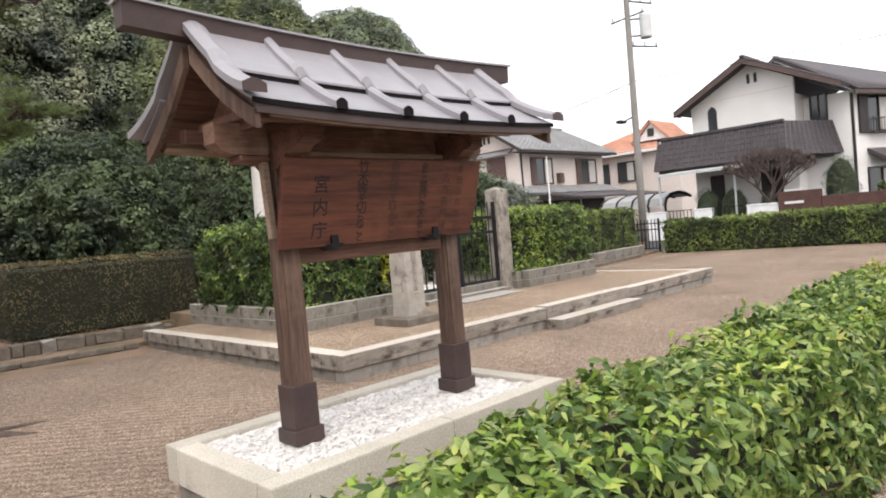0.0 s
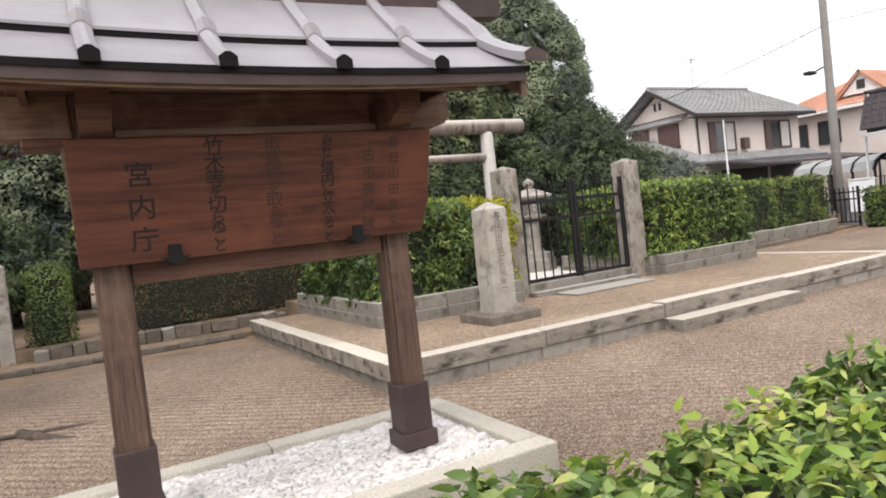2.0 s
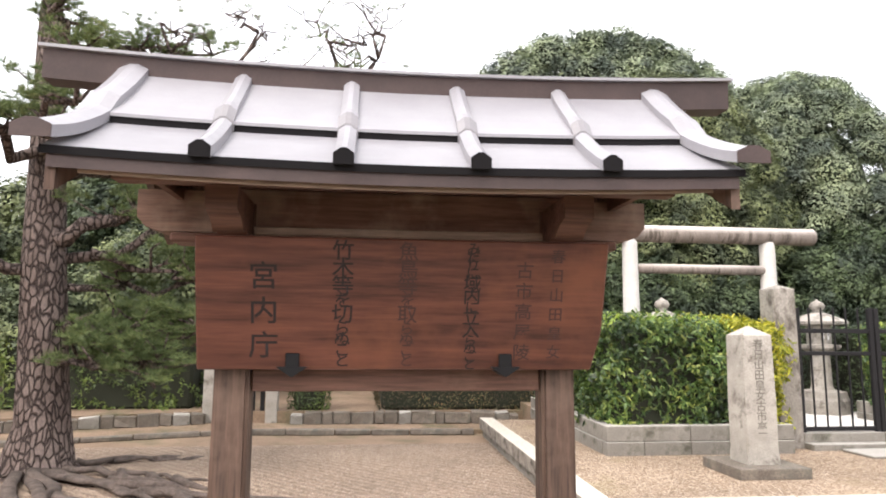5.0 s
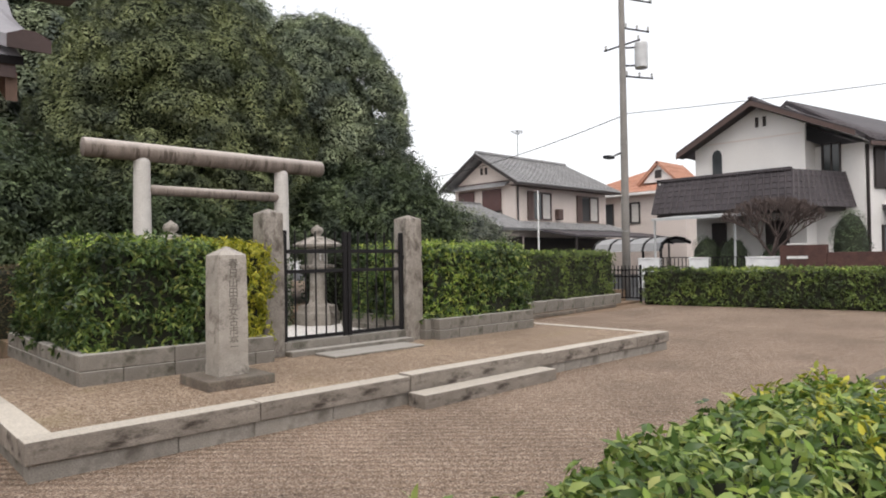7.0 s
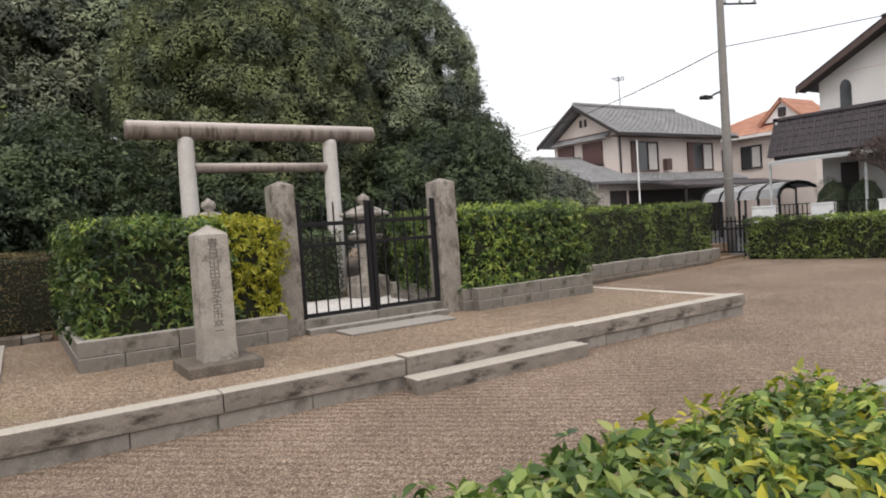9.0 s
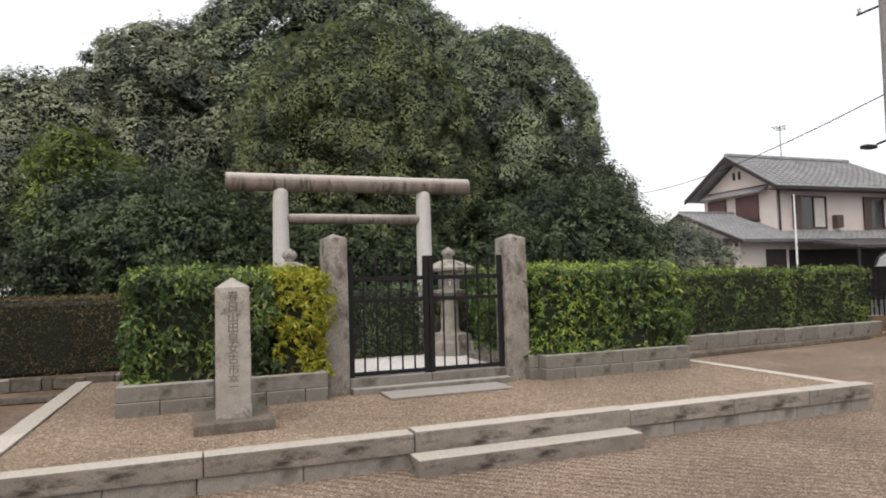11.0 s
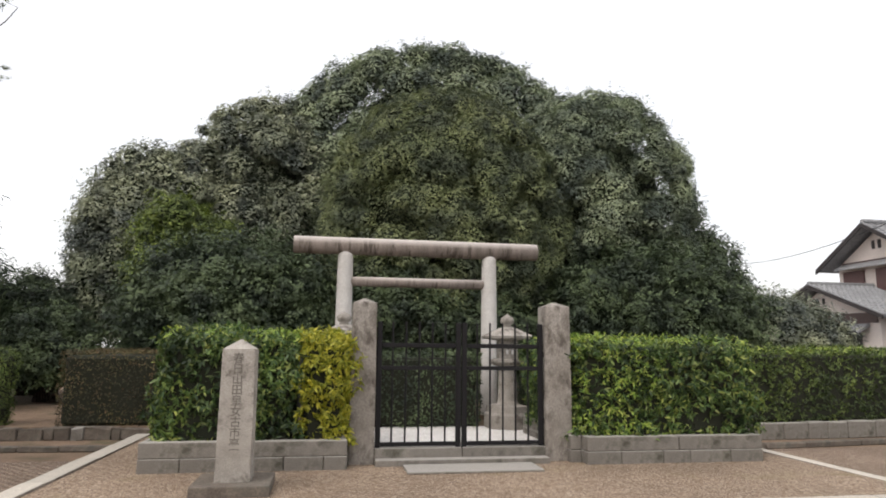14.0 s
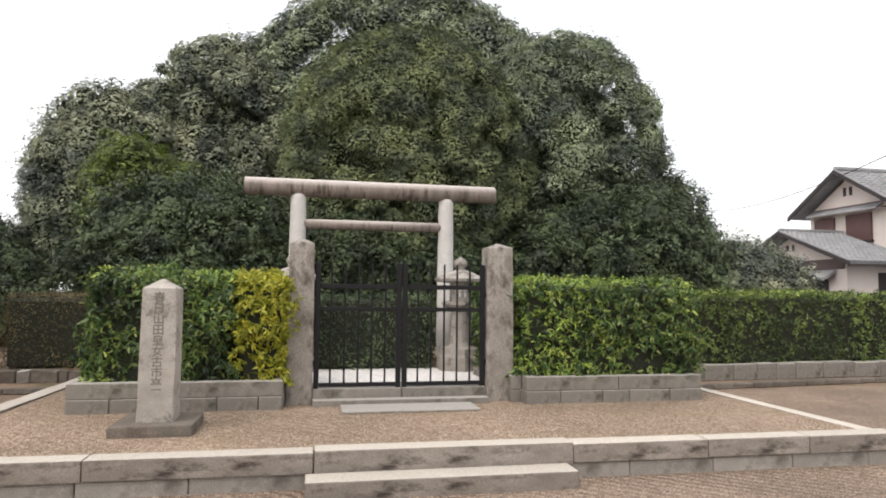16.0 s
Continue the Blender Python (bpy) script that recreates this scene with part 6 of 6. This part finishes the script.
def house_white():
    X = 30.0
    e = thing("house", (X, 3.0, 0), "white stucco house with dark tiled gable roof and mansard balcony", "house")
    part("wall", box(0, 9, 1.9, 6.8, 0, 6.3), STUCCO_WHITE, e)
    part("recessed_wall", prism([(1.3, 0.0), (10.3, -3.8), (10.3, 1.9), (1.3, 1.9)], "z", 0, 6.1), STUCCO_WHITE, e)
    part("gable_wall", prism([(1.9, 6.3), (6.8, 6.3), (6.8, 6.55), (3.9, 8.05), (1.9, 7.05)], "x", 0.0, 0.2), STUCCO_WHITE, e)
    o = 0.75
    roof_slab(e, ((-o, 3.85, 8.30), (9.5, 3.85, 8.30), (9.5, -0.2, 6.35), (-o, -0.2, 6.35)), TILE_DARK)
    roof_slab(e, ((-o, 3.85, 8.30), (9.5, 3.85, 8.30), (9.5, 7.4, 6.30), (-o, 7.4, 6.30)), TILE_DARK)
    part("ridge", box(-o - 0.05, 9.5, 3.72, 3.98, 8.28, 8.44, 0.05), TILE_DARK, e)
    roof_slab(e, ((-o + 0.05, 3.85, 8.09), (9.5, 3.85, 8.09), (9.5, -0.15, 6.16), (-o + 0.05, -0.15, 6.16)), WALL_WHITE, 0.02, tile=False, name="soffit")
    roof_slab(e, ((2.0, 3.3, 8.33), (12.0, 1.4, 8.33), (10.6, -4.4, 5.93), (1.1, -0.45, 5.93)), WALL_WHITE, 0.02, tile=False, name="soffit")
    for y0, y1, zz in ((3.85, 7.4, 6.30), (3.85, -0.2, 6.35)):
        part("verge_board", prism([(y0, 8.25), (y1, zz - 0.05), (y1, zz - 0.26), (y0, 8.03)], "x", -o - 0.04, -o + 0.03), TRIM_BROWN, e)
        part("verge_soffit", prism([(y0, 8.12), (y1, zz - 0.14), (y1, zz - 0.20), (y0, 8.06)], "x", -o + 0.04, 0.0), TRIM_DARK, e)
    for y in (3.55, 3.88):
        part("vent", box(-0.03, 0.02, y - 0.07, y + 0.07, 7.15, 7.6), TRIM_DARK, e)
    part("arched_window", prism([(5.5, 4.7), (5.95, 4.7), (5.95, 6.1), (5.87, 6.28), (5.72, 6.36), (5.58, 6.28), (5.5, 6.1)], "x", -0.03, 0.01), GLASS, e)
    part("string_line", box(-0.02, 0.005, 2.0, 6.7, 6.62, 6.67), STUCCO, e)
    window(e, "window", (1.3, 1.25, 4.75), radians(-90), 0.62, 1.4, TRIM_DARK, shutters=False, curtain=False)
    def mansard(pts_top, pts_bot, z0, z1, name="mansard"):
        for (a, b), (c, d) in zip(zip(pts_top, pts_top[1:]), zip(pts_bot, pts_bot[1:])):
            roof_slab(e, ((*a, z1), (*b, z1), (*d, z0), (*c, z0)), TILE_DARK, cols=max(4, int(math.dist(a, b) / 0.28)), rows=6, name=name, thick=0.1)
    mansard([(-1.7, 7.85), (-1.7, 1.85), (1.25, 0.75)], [(-2.2, 7.95), (-2.2, 1.7), (1.25, 0.35)], 3.35, 4.90)
    part("balcony_floor", prism([(-2.0, 7.8), (-2.0, 1.9), (1.2, 0.7), (1.2, 1.9), (0.0, 1.9), (0.0, 7.8)], "z", 3.2, 3.4), TRIM_DARK, e)
    part("balcony_cap", box(-1.8, -1.62, 1.9, 7.85, 4.88, 5.0), TILE_DARK, e)
    part("balcony_cap", box(-1.8, 0.0, 7.7, 7.9, 4.88, 5.0), TILE_DARK, e)
    part("balcony_side", box(-1.75, 0.0, 7.72, 7.88, 3.3, 4.87), STUCCO_WHITE, e)
    part("canopy_roof", prism([(-4.2, 3.02), (-2.0, 3.22), (-2.0, 3.12), (-4.2, 2.92)], "y", 3.2, 6.9), METAL_PALE, e, "pale flat entrance canopy")
    for y in (3.3, 6.8):
        part("canopy_post", box(-4.1, -4.03, y - 0.035, y + 0.035, 0, 2.95), METAL_PALE, e)
    for y, w in ((5.7, 0.7), (3.1, 1.0)):
        part("doorway", box(-0.03, 0.02, y - w / 2, y + w / 2, 0.1, 2.9), TRIM_DARK, e)
    roof_slab(e, ((2.0, 3.3, 8.55), (12.0, 1.4, 8.55), (10.6, -4.5, 6.1), (1.0, -0.5, 6.1)), TILE_DARK, cols=30)
    roof_slab(e, ((2.0, 3.3, 8.55), (12.0, 1.4, 8.55), (12.0, 6.4, 6.1), (2.0, 6.4, 6.1)), TILE_DARK, tile=False)
    t = Matrix.Rotation(math.atan2(-3.8, 9.0), 4, "Z")
    body = new("side_body")
    body.parent = e
    body.matrix_basis = Matrix.Translation((1.3, 0.0, 0)) @ t
    part("eave_board", box(-0.3, 10.0, -0.55, -0.5, 5.88, 6.05), TRIM_BROWN, body)
    part("downpipe", box(0.05, 0.14, -0.12, -0.02, 0.5, 6.0), TRIM_DARK, body)
    part("skirt_roof", prism([(-0.9, 2.95), (0.0, 3.45), (0.0, 3.3), (-0.9, 2.8)], "x", 1.0, 9.6), TILE_DARK, body)
    for x in (1.9, 4.6, 7.6):
        window(body, "window", (x, 0, 4.25), 0, 1.5, 1.6, TRIM_DARK, shutters=True, rail=True)
        window(body, "window", (x, 0, 0.8), 0, 1.8, 1.7, TRIM_DARK, shutters=False)


def antenna(x, y, z, turn):
    e = thing("tv_antenna", Matrix.Translation((x, y, z)) @ Matrix.Rotation(turn, 4, "Z"), "thin metal television antenna on the roof ridge of the cream house", "antenna")
    part("mast", ring_tube([(0, 0, -0.15), (0, 0, 1.9)], [0.025, 0.02], 6), IRON_GREY, e)
    part("boom", ring_tube([(-0.7, 0, 1.7), (0.7, 0, 1.7)], [0.015, 0.015], 6), IRON_GREY, e)
    for k in range(7):
        part("element", ring_tube([(-0.65 + 0.21 * k, -0.45 + 0.03 * k, 1.72), (-0.65 + 0.21 * k, 0.45 - 0.03 * k, 1.72)], [0.01, 0.01], 5), IRON_GREY, e)


house_cream()
antenna(34.4, 24.6, 8.42, radians(35))
house_orange()
house_white()


def street_front():
    for y0, y1 in ((10.11, 9.13), (7.8, 7.0), (5.53, 4.27)):
        e = thing("garden_wall", (25.0, y1, 0), "white painted low garden wall along the road", "wall", "garden walls", kind="structure")
        part("wall_block", box(0, 0.2, 0, y0 - y1, 0, 1.24, 0.01), WALL_WHITE, e)
        part("wall_cap", box(-0.03, 0.23, -0.02, y0 - y1 + 0.02, 1.242, 1.30, 0.01), WALL_WHITE, e)
    for y0, y1 in ((9.13, 7.8), (7.0, 5.53)):
        e = thing("low_iron_gate", (25.05, y1, 0), "low black wrought iron driveway gate between white walls", "gate", "driveway gates")
        n = 8
        for i in range(n + 1):
            y = (y0 - y1) * i / n
            part("bar", box(0, 0.03, y - 0.015, y + 0.015, 0.2, 1.3), IRON, e)
        for z in (0.25, 0.9, 1.28):
            part("rail", box(-0.005, 0.035, 0, y0 - y1, z, z + 0.035), IRON, e)
        part("wheel_scroll", lathe([(0.25, 0), (0.29, 0.02), (0.29, 0.03), (0.25, 0.03)], 14, at=(0, 0.85, 0.55)), IRON, e)
    e = thing("brick_wall", (24.9, 2.7, 0), "brown brick gate wall with pale nameplate", "wall", kind="structure")
    part("pier", box(0, 0.3, 0, 1.55, 0, 1.70, 0.01), BRICK, e)
    part("long_wall", box(0.05, 0.25, -14.0, -0.003, 0, 1.42, 0.01), BRICK, e)
    part("cap", box(-0.02, 0.32, 0.7, 1.3, 1.702, 1.76, 0.01), STUCCO_WHITE, e)
    part("nameplate", box(-0.02, -0.002, 0.6, 1.3, 1.2, 1.3), STUCCO_WHITE, e)
    e = thing("carport", (27.0, 10.9, 0), "carport with pale arched ribbed canopy and dark hoops", "carport")
    prof = [(0.0, 1.6), (0.25, 1.98), (0.8, 2.2), (1.6, 2.28), (2.4, 2.2), (3.0, 2.05), (3.0, 2.0), (2.4, 2.15), (1.6, 2.23), (0.8, 2.15), (0.3, 1.95), (0.05, 1.6)]
    part("canopy", prism(prof, "y", -0.8, 2.9), CANOPY, e)
    hoop = [(p[0] - 0.01, p[1] + 0.03) for p in prof[:6]] + [(p[0], p[1] - 0.05) for p in prof[6:]]
    for k in range(5):
        part("hoop", prism(hoop, "y", -0.8 + k * 0.9, -0.7 + k * 0.9), IRON, e)
        part("carport_post", box(0.05, 0.13, -0.79 + k * 0.9, -0.71 + k * 0.9, 0, 1.6), IRON, e)
    for x, y, r, h, nm in ((26.5, 7.72, 0.62, 2.14, 1), (26.5, 6.6, 0.60, 2.11, 2), (26.7, 5.2, 0.40, 1.75, 3), (26.7, 2.4, 0.62, 2.95, 4)):
        rng = np.random.default_rng(60 + nm)
        t = thing("round_shrub", (x, y, 0), "closely clipped dark dome shrub before the white house", "shrub", "clipped shrubs")
        lobes = [(0, 0, h * 0.55, r, r, h * 0.46)]
        part("foliage", crown_mesh(lobes, 0.05, 700, L_YEW, rng, shag=0.03), L_YEW, t, kind="stuff")
        part("shade_core", core_mesh(lobes, 0.93), CROWN_SHADE, t, kind="stuff")
        part("stem", ring_tube([(0, 0, 0), (0, 0, h * 0.4)], [0.08, 0.06], 8), BARK, t)
    hb = thing("garden_hedge", (25.5, -9.0, 0), "clipped green hedge behind the brick wall", "hedge")
    rng = np.random.default_rng(77)
    P, N = box_surface(0, 1.0, 0, 10.0, 0.3, 1.75, 4500, rng, "tl")
    co, tr = leaves(P, N, 0.09, "plain", rng)
    part("foliage", array_mesh("foliage", co, tr, L_CLIP), L_CLIP, hb, kind="stuff")
    part("shade_core", box(0.06, 0.94, 0.06, 9.94, 0, 1.68), HEDGE_SHADE, hb)
    # bare spreading tree before the balcony
    t = thing("bare_tree", (26.0, 4.9, 0), "leafless vase-shaped garden tree before the white house", "tree")
    r = random.Random(12)
    bb = ring_tube([(0, 0, 0), (0.02, 0, 0.8), (0, 0, 1.4)], [0.14, 0.12, 0.11], 9)
    def fork(p, d, ln, rad, depth):
        q = p + d * ln
        ring_tube([p, (p + q) / 2 + Vector((r.uniform(-.03, .03), r.uniform(-.03, .03), 0)), q], [rad, rad * 0.8, rad * 0.6], 5, bb)
        if depth:
            for _ in range(4):
                nd = (d + Vector((r.uniform(-.7, .7), r.uniform(-.7, .7), r.uniform(-.15, .35)))).normalized()
                fork(q, nd, ln * 0.74, rad * 0.66, depth - 1)
    for k in range(5):
        a = k * 1.257
        fork(Vector((0, 0, 1.3)), Vector((math.cos(a) * 0.5, math.sin(a) * 0.75, 0.9)).normalized(), 0.85, 0.06, 4)
    part("crown_framework", bb, FEATHER, t)
    g = thing("banner_pole", (24.3, 15.0, 0), "thin white flag pole in a garden", "pole")
    part("shaft", lathe([(0.045, 0), (0.04, 3), (0.03, 4.6), (0.02, 4.65)], 10), WALL_WHITE, g)
    h = thing("distant_building", (38, 62, 0), "distant pale flat-roofed building beyond the trees", "building")
    part("wall", box(0, 14, 0, 8, 0, 7.4), WALL_WHITE, h)
    part("roof", box(-0.4, 14.4, -0.4, 8.4, 7.402, 7.9), METAL_PALE, h)


street_front()
